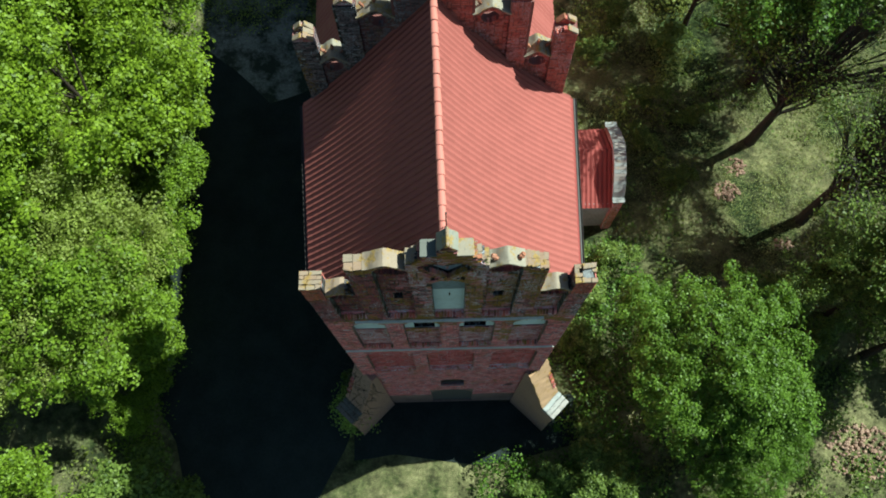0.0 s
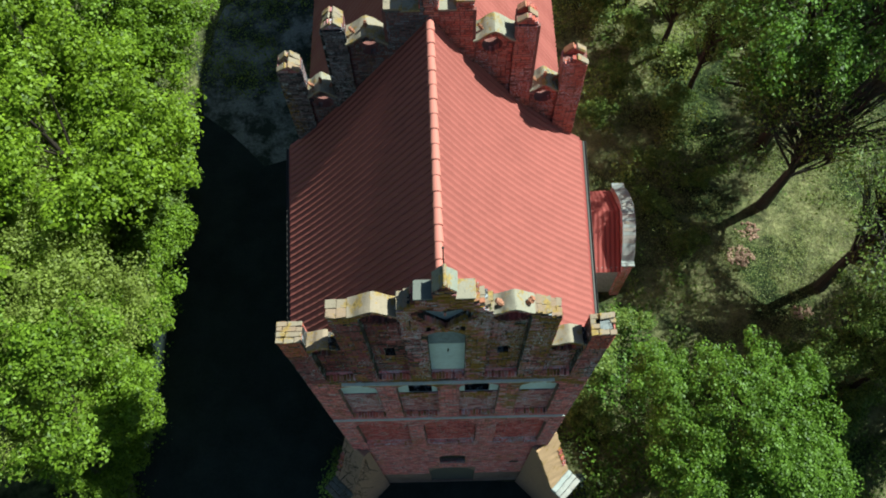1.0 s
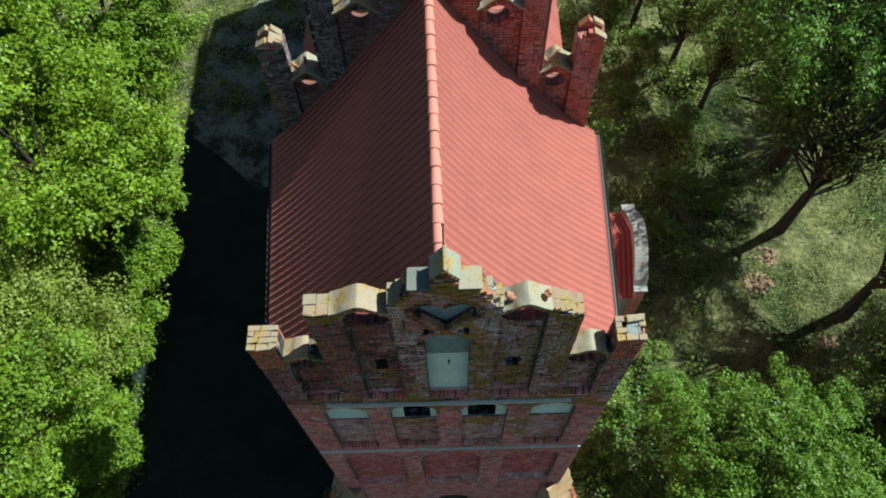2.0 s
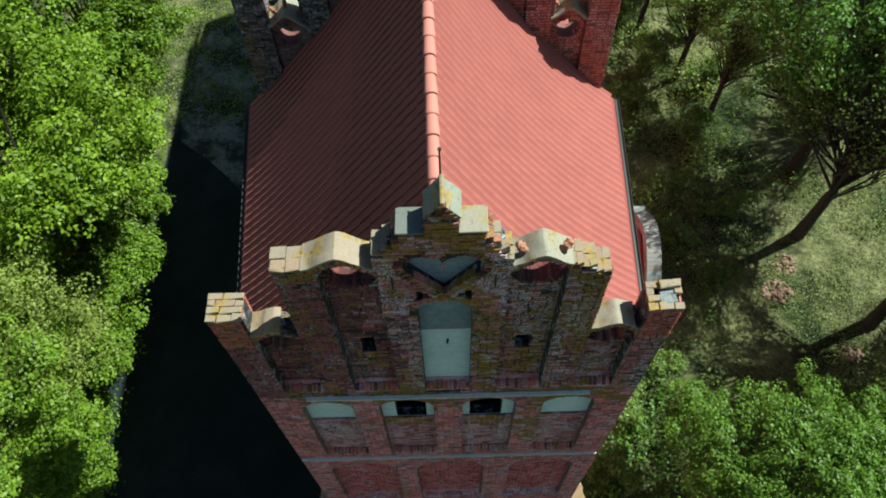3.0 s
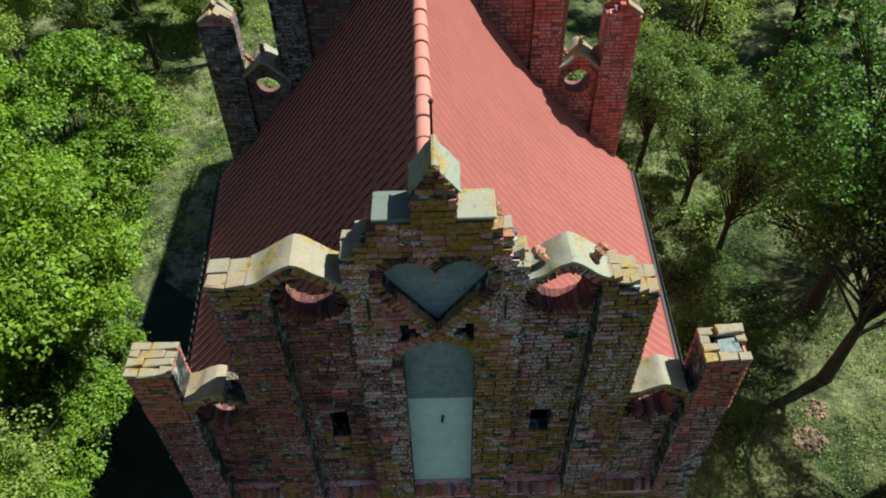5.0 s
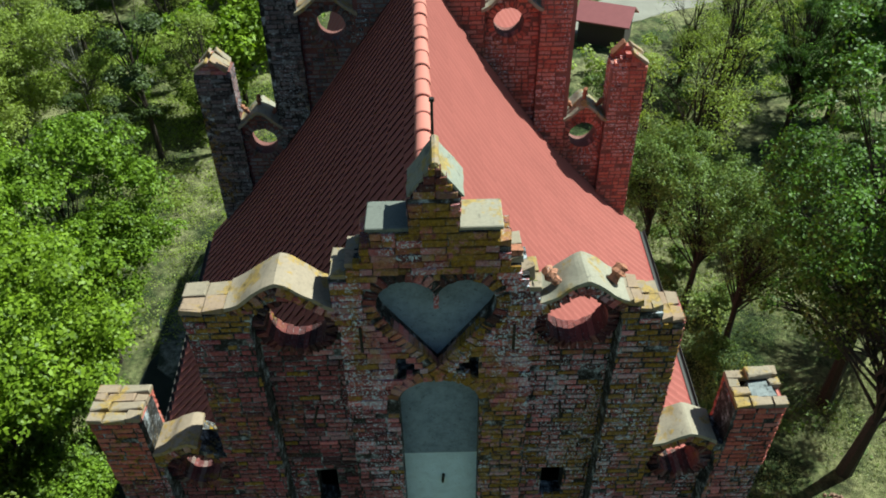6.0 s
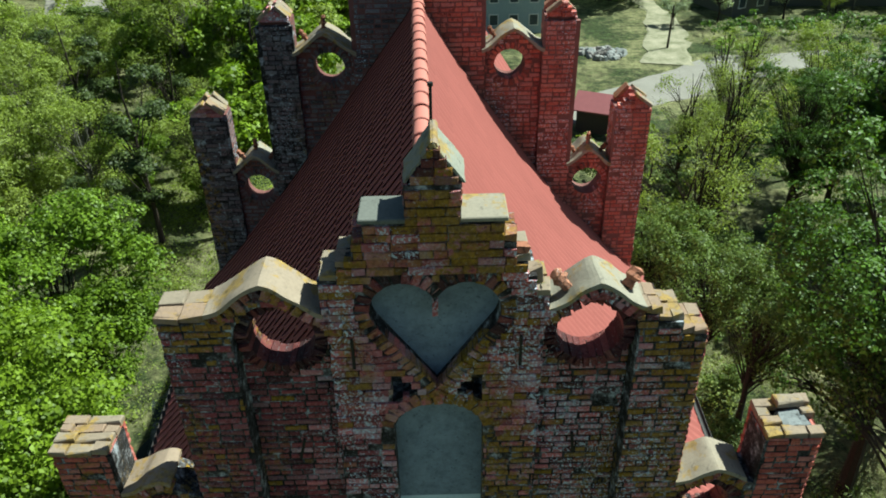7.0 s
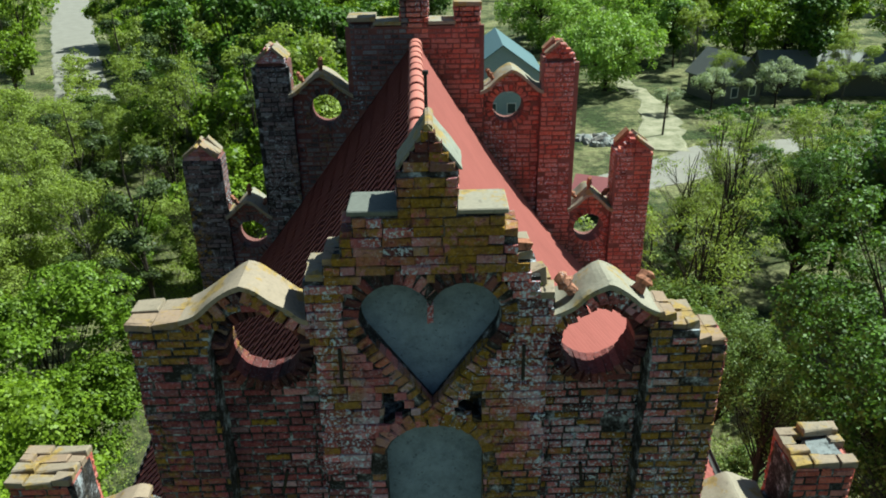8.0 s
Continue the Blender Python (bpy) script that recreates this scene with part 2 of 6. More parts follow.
TERRACOTTA = brick_piece_material("terracotta", True, 0.5, 0.1, [(0.0, (0.20, 0.085, 0.05)), (0.5, (0.34, 0.14, 0.085)), (1.0, (0.42, 0.20, 0.13))])
IRON = paint_material("dark_iron", (0.02, 0.018, 0.017), 0.6)
ZINC = paint_material("gutter_metal", (0.05, 0.045, 0.045), 0.5)
DOOR = paint_material("weathered_door", (0.10, 0.095, 0.095), 0.9)
DARK = paint_material("dark_interior_wood", (0.03, 0.028, 0.026), 0.9)
SANDY = cement_material("sandy_weathering", (0.50, 0.33, 0.20), 0.4, 0.5)
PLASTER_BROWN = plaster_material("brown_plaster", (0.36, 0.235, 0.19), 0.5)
STONE_PALE = cement_material("pale_stone", (0.36, 0.385, 0.385), 0.1, 0.6)
STONE = cement_material("grey_coping", (0.288, 0.302, 0.302), 0.1, 0.5)
GRASS = ground_material()
ROAD = dirt_material("sandy_road", (0.186, 0.171, 0.15), (0.269, 0.254, 0.228))
TRACK = dirt_material("dirt_track", (0.07, 0.085, 0.03), (0.40, 0.36, 0.27))
PAVE = gravel_material()
SHADED_EARTH = dirt_material("shaded_earth", (0.006, 0.011, 0.011), (0.026, 0.036, 0.034))
RUBBLE = dirt_material("brick_rubble", (0.20, 0.12, 0.09), (0.42, 0.29, 0.22))
LEAF_BRIGHT = leaf_material("leaf_bright", (0.072, 0.120, 0.008), (0.205, 0.295, 0.022))
LEAF_FRESH = leaf_material("leaf_fresh", (0.064, 0.112, 0.008), (0.175, 0.265, 0.024))
LEAF_LIME = leaf_material("leaf_lime", (0.050, 0.094, 0.010), (0.128, 0.216, 0.026))
LEAF_FEATHER = leaf_material("leaf_feathery", (0.150, 0.185, 0.034), (0.290, 0.350, 0.080), 0.5)
LEAF_DEEP = leaf_material("leaf_deep", (0.026, 0.054, 0.007), (0.095, 0.176, 0.019), 0.3)
DRY = leaf_material("dry_grass", (0.13, 0.155, 0.05), (0.24, 0.265, 0.10), 0.3)
LEAF_PINE = leaf_material("pine_needles", (0.028, 0.0455, 0.014), (0.07, 0.098, 0.0245), 0.2)
LEAF_WILLOW = leaf_material("leaf_willow", (0.162, 0.244, 0.0406), (0.284, 0.406, 0.0812))
LEAF_SUNLIT = leaf_material("leaf_sunlit", (0.075, 0.105, 0.022), (0.20, 0.24, 0.055), 0.35)
BLOSSOM = leaf_material("blossom", (0.14, 0.20, 0.06), (0.42, 0.46, 0.34))
LEAF_LOW = leaf_material("leaf_undergrowth", (0.046, 0.080, 0.014), (0.150, 0.210, 0.042), 0.3)
BARK = bark_material("bark", (0.0515, 0.0396, 0.0297))
BARK_GREY = bark_material("grey_bark", (0.187, 0.173, 0.151))
BARK_TWIG = bark_material("ash_bark", (0.07, 0.064, 0.054))


# ---- building tools ----
import mathutils

def part(name, bm, material, parent=None, label=""):
    """Links a bmesh as one mesh object, under parent if there is one."""
    mesh = bpy.data.meshes.new(name)
    bm.to_mesh(mesh)
    bm.free()
    return placed(name, mesh, material, parent, label)


def placed(name, mesh, material=None, parent=None, label="", m=None):
    if material is not None and not mesh.materials:
        mesh.materials.append(material)
    ob = new(name, mesh)
    if parent is not None:
        ob.parent = parent
    if m is not None:
        ob.matrix_basis = m
    if label:
        ob["label"] = label
    return ob


def thing(name, label, category, group="", m=None):
    ob = new(name)
    ob.empty_display_size = 0.3
    if m is not None:
        ob.matrix_basis = m
    return tagged(ob, label, category, group)


def box(bm, x0, x1, y0, y1, z0, z1):
    v = [bm.verts.new(p) for p in ((x0, y0, z0), (x1, y0, z0), (x1, y1, z0), (x0, y1, z0), (x0, y0, z1), (x1, y0, z1), (x1, y1, z1), (x0, y1, z1))]
    for f in ((3, 2, 1, 0), (4, 5, 6, 7), (0, 1, 5, 4), (1, 2, 6, 5), (2, 3, 7, 6), (3, 0, 4, 7)):
        bm.faces.new([v[i] for i in f])
    return v


def bevelled(bm, width):
    bmesh.ops.bevel(bm, geom=list(bm.edges), offset=width, segments=1, affect="EDGES", clamp_overlap=True)
    return bm


def rough_up(bm, amount, scale):
    for v in bm.verts:
        v.co += noise.noise_vector(v.co * scale) * amount
    return bm


def slab(bm, loops, y0, y1):
    """A flat plate in the xz plane, from an outer loop and holes, y0 to y1 thick."""
    tris = mathutils.geometry.tessellate_polygon([[Vector((x, z, 0)) for x, z in loop] for loop in loops])
    flat = [p for loop in loops for p in loop]
    front = [bm.verts.new((x, y0, z)) for x, z in flat]
    back = [bm.verts.new((x, y1, z)) for x, z in flat]
    for a, b, c in tris:
        for side in (front, back):
            if len({a, b, c}) == 3:
                try:
                    bm.faces.new((side[a], side[b], side[c]))
                except ValueError:
                    pass
    at = 0
    for loop in loops:
        n = len(loop)
        for i in range(n):
            j = (i + 1) % n
            bm.faces.new((front[at + i], front[at + j], back[at + j], back[at + i]))
        at += n
    bmesh.ops.recalc_face_normals(bm, faces=list(bm.faces))


def extrude_profile(bm, pts, y0, y1):
    """A closed xz profile drawn out along y; fit for profiles with a top and a bottom line of equal count."""
    n = len(pts) // 2
    rows = [[bm.verts.new((x, y, z)) for x, z in pts] for y in (y0, y1)]
    m = len(pts)
    for i in range(m):
        j = (i + 1) % m
        bm.faces.new((rows[0][i], rows[0][j], rows[1][j], rows[1][i]))
    for row in rows:
        for i in range(n - 1):
            bm.faces.new((row[i], row[i + 1], row[m - 2 - i], row[m - 1 - i]))
    bmesh.ops.recalc_face_normals(bm, faces=list(bm.faces))


def tube(bm, pts, radii, sides=7):
    pts = [Vector(p) for p in pts]
    rings = []
    for i, p in enumerate(pts):
        d = (pts[min(i + 1, len(pts) - 1)] - pts[max(i - 1, 0)]).normalized()
        a = d.orthogonal().normalized()
        b = d.cross(a)
        rings.append([bm.verts.new(p + (a * math.cos(k * math.tau / sides) + b * math.sin(k * math.tau / sides)) * radii[i]) for k in range(sides)])
    for r, s in zip(rings, rings[1:]):
        # the start of the next ring that lies nearest keeps the tube from twisting
        off = min(range(sides), key=lambda o: (s[o].co - r[0].co).length)
        for k in range(sides):
            bm.faces.new((r[k], r[(k + 1) % sides], s[(k + 1 + off) % sides], s[(k + off) % sides]))
    bm.faces.new(list(reversed(rings[0])))
    bm.faces.new(rings[-1])


class Pile:
    """Collects many small bodies into one mesh."""

    def __init__(self):
        self.v, self.f = [], []

    def brick(self, m, length, height, depth, rng):
        """A brick with worn front edges: m puts its front-left-bottom corner, x along it, y into the wall, z up."""
        j = lambda s: rng.uniform(-s, s)
        out, wear = rng.uniform(0.006, 0.012) + (0.010 if rng.random() < 0.04 else 0), rng.uniform(0.004, 0.011)
        if rng.random() < 0.05:
            out = -rng.uniform(0.01, 0.03)
        at = len(self.v)
        g0, g1 = 0.006 + rng.random() * 0.007, 0.007 + rng.random() * 0.006
        for y, inset in ((depth, 0.0), (-out + wear, 0.0), (-out, wear)):
            for x, z in ((g0 + inset, g1 + inset), (length - g0 - inset, g1 + inset), (length - g0 - inset, height - g1 - inset), (g0 + inset, height - g1 - inset)):
                self.v.append(m @ Vector((x + j(0.005), y + j(0.003), z + j(0.004))))
        for r in (0, 4):
            for k in range(4):
                n = (k + 1) % 4
                self.f.append((at + r + k, at + r + n, at + r + 4 + n, at + r + 4 + k))
        self.f.append((at + 8, at + 9, at + 10, at + 11))

    def mesh(self, name):
        me = bpy.data.meshes.new(name)
        me.from_pydata([tuple(p) for p in self.v], [], self.f)
        me.update()
        return me


COURSE, STRETCHER = 0.077, 0.225


def courses(x0, x1, z0, z1, depth_at, rng, step=0.02):
    """Running bond: yields (x, z, length, depth) of each brick, cut where the wall's depth changes."""
    row = int(round(z0 / COURSE))
    while row * COURSE < z1:
        z = row * COURSE
        x = math.floor(x0 / STRETCHER) * STRETCHER - (STRETCHER / 2 if row % 2 else 0) + rng.uniform(-0.02, 0.02)
        while x < x1:
            length = STRETCHER if rng.random() < 0.6 else STRETCHER / 2
            lo, hi = max(x, x0), min(x + length, x1)
            n = max(1, int(round((hi - lo) / step)))
            run, last = lo, depth_at((lo + 0.5 * (hi - lo) / n), z + COURSE / 2)
            for i in range(1, n + 1):
                here = depth_at(lo + (i + 0.5) * (hi - lo) / n, z + COURSE / 2) if i < n else "end"
                if here != last:
                    edge = lo + i * (hi - lo) / n
                    if last is not None and edge - run > 0.035:
                        yield run, z, edge - run, last
                    run, last = edge, here
            x += length
        row += 1


def clad_box(pile, x0, x1, y0, y1, z0, z1, rng, sides="fblr", inset=0.0):
    """Bricks on the upright faces of a box."""
    faces = {"f": (pose(x0, y0, 0), x1 - x0), "b": (pose(x1, y1, 0, 0, 0, 180), x1 - x0),
             "r": (pose(x1, y0, 0, 0, 0, 90), y1 - y0), "l": (pose(x0, y1, 0, 0, 0, -90), y1 - y0)}
    for s in sides:
        m, width = faces[s]
        for u, z, length, _ in courses(0, width, z0, z1, lambda a, b: 0.0, rng):
            pile.brick(m @ pose(u, 0, z), length, min(COURSE, z1 - z), 0.03, rng)


def ellipse_arc(cx, cz, a, b, n, start=0.0, end=math.pi):
    return [(cx + a * math.cos(start + (end - start) * i / n), cz + b * math.sin(start + (end - start) * i / n)) for i in range(n + 1)]


def arched(x0, x1, z0, spring, crown, n=14):
    """The loop of an opening with an arched head."""
    c, a = (x0 + x1) / 2, (x1 - x0) / 2
    return [(x0, z0), (x1, z0)] + ellipse_arc(c, spring, a, crown - spring, n)


def in_arched(x, z, x0, x1, z0, spring, crown):
    if not (x0 < x < x1) or z < z0:
        return False
    if z <= spring:
        return True
    c, a = (x0 + x1) / 2, (x1 - x0) / 2
    return ((x - c) / a) ** 2 + ((z - spring) / (crown - spring)) ** 2 < 1


def ogee(u):
    """Height 0 to 1 of a coping over u from -1 to 1: hollow at its ends, folded to a point in the middle."""
    return 0.55 * 0.5 * (1 + math.cos(math.pi * abs(u))) + 0.45 * (1 - abs(u)) ** 1.1


def unit_brick():
    bm = bmesh.new()
    box(bm, -0.5, 0.5, -0.5, 0.5, -0.5, 0.5)
    for v in bm.verts:
        if v.co.y < 0:
            v.co.x *= 0.93
            v.co.z *= 0.86
    mid = bmesh.ops.subdivide_edges(bm, edges=[e for e in bm.edges if abs(e.verts[0].co.y - e.verts[1].co.y) > 0.5], cuts=1)
    for v in mid["geom_inner"]:
        if isinstance(v, bmesh.types.BMVert):
            v.co = (math.copysign(0.5, v.co.x), -0.38, math.copysign(0.5, v.co.z))
    mesh = bpy.data.meshes.new("brick")
    bm.to_mesh(mesh)
    bm.free()
    return mesh


def worn(mesh, seed):
    """A copy of the brick with its corners knocked about."""
    out = mesh.copy()
    gen = random.Random(seed)
    for v in out.vertices:
        front = 1.0 if v.co.y < 0 else 0.4
        v.co.x += gen.uniform(-0.035, 0.035) * front
        v.co.z += gen.uniform(-0.09, 0.09) * front
        v.co.y += gen.uniform(-0.10, 0.10) * front
    return out


UNIT_BRICK = [worn(unit_brick(), i) for i in range(6)]
UNIT_BRICKS = {}


def brick_part(parent, m, length, depth, height, material, rng):
    """One brick as an object of its own, centred on m; y runs into the wall."""
    if material.name not in UNIT_BRICKS:
        UNIT_BRICKS[material.name] = [me.copy() for me in UNIT_BRICK]
        for me in UNIT_BRICKS[material.name]:
            me.materials.append(material)
    tilt = pose(0, rng.uniform(-0.004, 0.004), 0, rng.uniform(-1.5, 1.5), rng.uniform(-2, 2), rng.uniform(-1.5, 1.5))
    return placed("brick", rng.choice(UNIT_BRICKS[material.name]), None, parent, "", m @ tilt @ Matrix.Diagonal((length, depth, height, 1)))


def ring_bricks(parent, centre, radius, out, y0, y1, count, material, rng, start=0.0, end=math.tau):
    """Bricks set radially round an arch or an opening."""
    for i in range(count):
        a = start + (end - start) * (i + 0.5) / count
        r = radius + out / 2 + rng.uniform(-0.006, 0.006)
        m = Matrix.Translation((centre[0] + r * math.cos(a), (y0 + y1) / 2 + rng.uniform(-0.01, 0.01), centre[1] + r * math.sin(a))) @ Matrix.Rotation(-a, 4, "Y")
        width = abs(end - start) * (radius + out * 0.25) / count * 0.86
        brick_part(parent, m, out, y1 - y0, width, material, rng)


# ---- ground ----
def make_ground():
    bm = bmesh.new()
    xs = [-2500, -900, -400, -200, -120] + list(range(-80, 81, 4)) + [120, 200, 400, 900, 2500]
    ys = [-2500, -900, -300, -120, -60] + list(range(-40, 161, 4)) + [200, 260, 400, 900, 2500]
    grid = []
    for y in ys:
        row = []
        for x in xs:
            near = max(0.0, 1 - max(abs(x) / 9.0, abs(y - 15) / 24.0))
            h = noise.noise(Vector((x * 0.03, y * 0.03, 0.3))) * 0.12 if near <= 0 else 0.0
            row.append(bm.verts.new((x, y, h - 0.05 if near <= 0 else 0.0)))
        grid.append(row)
    for a, b in zip(grid, grid[1:]):
        for i in range(len(xs) - 1):
            bm.faces.new((a[i], a[i + 1], b[i + 1], b[i]))
    for f in bm.faces:
        f.smooth = True
    return tagged(part("ground", bm, GRASS), "uneven green meadow with dry earthy patches", "ground", kind="structure")


make_ground()


def ground_z(x, y):
    near = max(abs(x) / 9.0, abs(y - 15) / 24.0) < 1
    return 0.0 if near else noise.noise(Vector((x * 0.03, y * 0.03, 0.3))) * 0.12 - 0.05


def strip(name, pts, widths, material, label, category, lift=0.05, rag=0.35):
    """A road or paved strip that follows the ground, with ragged edges."""
    bm = bmesh.new()
    rng = random.Random(len(pts) * 31)
    rows = []
    for (x0, y0), (x1, y1), w0, w1 in zip(pts, pts[1:], widths, widths[1:]):
        n = max(2, int(math.hypot(x1 - x0, y1 - y0) / 2.0))
        side = Vector((y1 - y0, x0 - x1)).normalized()
        for i in range(n + (1 if (x1, y1) == pts[-1] else 0)):
            u = i / n
            c, w = Vector((x0 + (x1 - x0) * u, y0 + (y1 - y0) * u)), w0 + (w1 - w0) * u
            row = []
            for s in (-0.5, -0.46, -0.2, 0.0, 0.2, 0.46, 0.5):
                p = c + side * (s * w + (rng.uniform(-rag, rag) if abs(s) > 0.4 else 0))
                row.append(bm.verts.new((p.x, p.y, ground_z(p.x, p.y) + (lift if abs(s) < 0.5 else -0.1))))
            rows.append(row)
    for a, b in zip(rows, rows[1:]):
        for i in range(6):
            bm.faces.new((a[i], a[i + 1], b[i + 1], b[i]))
    bmesh.ops.recalc_face_normals(bm, faces=list(bm.faces))
    if bm.faces and sum(f.normal.z for f in bm.faces) < 0:
        bmesh.ops.reverse_faces(bm, faces=list(bm.faces))
    return tagged(part(name, bm, material), label, category, kind="structure")


strip("road", [(-44, 92), (-56, 118), (-78, 168), (-106, 235)], (9, 8, 9, 10), ROAD, "pale sandy village road between trees", "road", 0.07)
strip("road", [(2, 62), (16, 66), (34, 77), (60, 79), (95, 76)], (6, 6, 8, 9, 9), ROAD, "pale sandy village road beside a hedge", "road", 0.07)
strip("track", [(26.5, 78), (28.4, 86), (30.5, 98), (29.0, 116)], (7, 5, 3.6, 2.6), TRACK, "worn dirt track through grass", "track", 0.09, 0.8)

# yard sheets round the tower, their dark earth colour standing in for its shade
strip("yard", [(-11.2, -5.4), (-10.0, 0.0), (-10.3, 6.0), (-10.4, 15.0), (-9.8, 23.5)], (6.0, 11.5, 12.5, 12.0, 10), SHADED_EARTH, "earth beside the church, darkened for the tower's shade", "yard", 0.045, 0.7)
strip("yard", [(-5.2, -1.6), (1.0, -1.5), (6.6, -1.2)], (2.8, 3.2, 2.6), SHADED_EARTH, "earth before the portal, darkened for the tower's shade", "yard", 0.056, 0.4)

# pale gravel apron beside the nave
strip("pavement", [(-9.6, 18.5), (-10.6, 21.5), (-12.0, 25.0), (-11.2, 29.0), (-9.0, 33.5)], (2.4, 4.6, 7.4, 6.4, 4.0), PAVE, "pale worn gravel beside the nave", "gravel", 0.075, 0.8)

# ---- tower ----
# The tower's front stands on y = 0, its centre line drifts by SKEW metres a metre.
SKEW = -0.028
HALF = 3.64
BACK = 6.62
tower = thing("church_tower", "tall red brick church tower with stepped gables and tiled roof", "church tower")
rng = random.Random(7)

HEART = (0.27, 24.885, 0.282, 24.01)
OCULI = ((1.335, 24.575, 0.41), (2.705, 22.33, 0.375))
OCULUS_R = 0.295


def front_top(x):
    """Top of the front gable's brickwork, under its copings."""
    a = abs(x)
    if a < 0.22:
        return 26.06
    if a < 0.56:
        return 25.735
    steps = ((0.65, 25.55), (0.72, 25.40), (0.80, 25.32), (0.95, 25.20)) if x < 0 else ((0.66, 25.54), (0.76, 25.34), (0.84, 25.21), (0.95, 25.03))
    for edge, top in steps:
        if a < edge:
            return top
    if a < (1.93 if x < 0 else 1.74):
        u = (a - 1.37) / 0.53
        return 24.82 + (0.29 if x < 0 else 0.24) * ogee(max(-1, min(1, u)))
    if x < 0 and a < 2.35:
        return 24.80
    if a < 2.35:
        return 24.79 if a < 1.9 else (24.70 if a < 2.12 else 24.55)
    if a < 3.12:
        return (22.66 + 0.16 * ogee((a - 2.735) / 0.385)) if x < 0 else (22.66 + 0.16 * ogee((a - 2.735) / 0.385))
    return 23.25


def heart_loop(grow=0.0, n=18):
    """The heart, from the notch round the right lobe to the tip and back."""
    cx, cz, r, tip = HEART
    r, tip = r + grow, tip - grow * 1.25
    # tangent from the tip to the lobe
    d = math.hypot(cx, cz - tip)
    a0 = math.atan2(tip - cz, -cx) + math.acos(r / d)
    a1 = math.acos(max(-1, -cx / r))
    right = [(cx + r * math.cos(a1 + (a0 - a1) * i / n), cz + r * math.sin(a1 + (a0 - a1) * i / n)) for i in range(n + 1)]
    right = [p for p in right if p[0] > 0.004]
    left = [(-x, z) for x, z in reversed(right)]
    return [(0, cz + math.sqrt(max(0.0, r * r - cx * cx)))] + right + [(0, tip)] + left


def inside(loop, x, z):
    hit = False
    for (x0, z0), (x1, z1) in zip(loop, loop[1:] + loop[:1]):
        if (z0 > z) != (z1 > z) and x < (x1 - x0) * (z - z0) / (z1 - z0) + x0:
            hit = not hit
    return hit


HEART_IN, HEART_RING = heart_loop(), heart_loop(0.125)
NICHE = (-0.405, 0.42, 19.86, 23.5, 23.84)
NICHE_RING = (-0.53, 0.53, 23.3, 23.5, 23.96)
PANELS = [(s * c - r, s * c + r, 19.98, z, z + r) for c, z, r in OCULI for s in (-1, 1)]
HOLES = [(-1.45, -1.21, 21.5, 22.08), (1.19, 1.45, 21.46, 22.05)]
WINDOWS = [(-2.95, -1.92, 15.5, 18.95, 19.38), (-1.39, -0.29, 15.5, 18.95, 19.40), (0.29, 1.38, 15.5, 18.95, 19.40), (1.92, 2.97, 15.5, 18.95, 19.38)]
BLIND = [(-3.06, -1.38, 10.5, 13.9, 14.75), (-0.86, 0.86, 10.5, 13.9, 14.75), (1.52, 3.14, 10.5, 13.9, 14.75)]
SMALL = [[(s * 0.15, 24.0), (s * 0.40, 24.22), (s * 0.41, 23.86)] for s in (-1, 1)]
RECESS = 0.20


def front_depth(x, z):
    """Depth of the brick face at a spot of the front gable; None where there is no common brickwork."""
    if z > front_top(x) - 0.02 or abs(x) > (HALF if z < 22.7 else 3.66):
        return None
    if inside(HEART_RING, x, z) or in_arched(x, z, *NICHE) or in_arched(x, z, *NICHE_RING):
        return None
    if any(inside(tri, x, z) for tri in SMALL):
        return None
    if any(a < x < b and c < z < d for a, b, c, d in HOLES):
        return None
    for p, (c, oz, r) in zip(PANELS, (OCULI[0], OCULI[0], OCULI[1], OCULI[1])):
        if in_arched(x, z, *p):
            if math.hypot(abs(x) - c, z - oz) < r:
                return None
            return RECESS
    return 0.0


def outline(top_at, x0, x1, z0, step=0.02):
    """The loop of a gable from its top line, with upright jumps at the steps."""
    pts = [(x0, z0), (x1, z0)]
    n = int(round((x1 - x0) / step))
    last = None
    for i in range(n):
        x = x1 - (i + 0.5) * (x1 - x0) / n
        z = top_at(x)
        if last is None:
            pts.append((x1, z))
        elif abs(z - last) > 0.03:
            edge = x + 0.5 * (x1 - x0) / n
            pts += [(edge, last), (edge, z)]
        elif abs(z - last) > 1e-6:
            pts.append((x, z))
        last = z
    pts.append((x0, last))
    return pts


def wide_outline():
    return outline(front_top, -HALF, HALF, 0.0)


# front wall: an outer leaf with the recesses, an inner leaf with the openings that go through
bm = bmesh.new()
SLOT = (-0.48, 0.56, 6.2, 7.55, 7.95)
loops = [[(-HALF, 0.0), (HALF, 0.0), (HALF, 19.76), (-HALF, 19.76)]] + [arched(*p) for p in WINDOWS + BLIND] + [arched(-1.0, 1.0, 0.4, 3.4, 4.7)]
loops += [arched(*SLOT), [(2.43, 5.8), (2.82, 5.8), (2.82, 6.25), (2.43, 6.25)]]
slab(bm, loops, 0.0, RECESS)
lower_wall = part("lower_wall", bm, MORTAR_LIME, tower)
bm = bmesh.new()
slab(bm, [outline(front_top, -HALF, HALF, 19.76), HEART_IN, arched(*NICHE)] + [arched(*p) for p in PANELS] + SMALL, 0.0, RECESS)
front_wall = part("front_wall", bm, MORTAR, tower)
bm = bmesh.new()
loops = [wide_outline()] + [ellipse_arc(s * c, z, (OCULUS_R if r > 0.4 else 0.24) + 0.08, (OCULUS_R if r > 0.4 else 0.24) + 0.08, 27, 0, math.tau * 27 / 28) for c, z, r in OCULI for s in (-1, 1)]
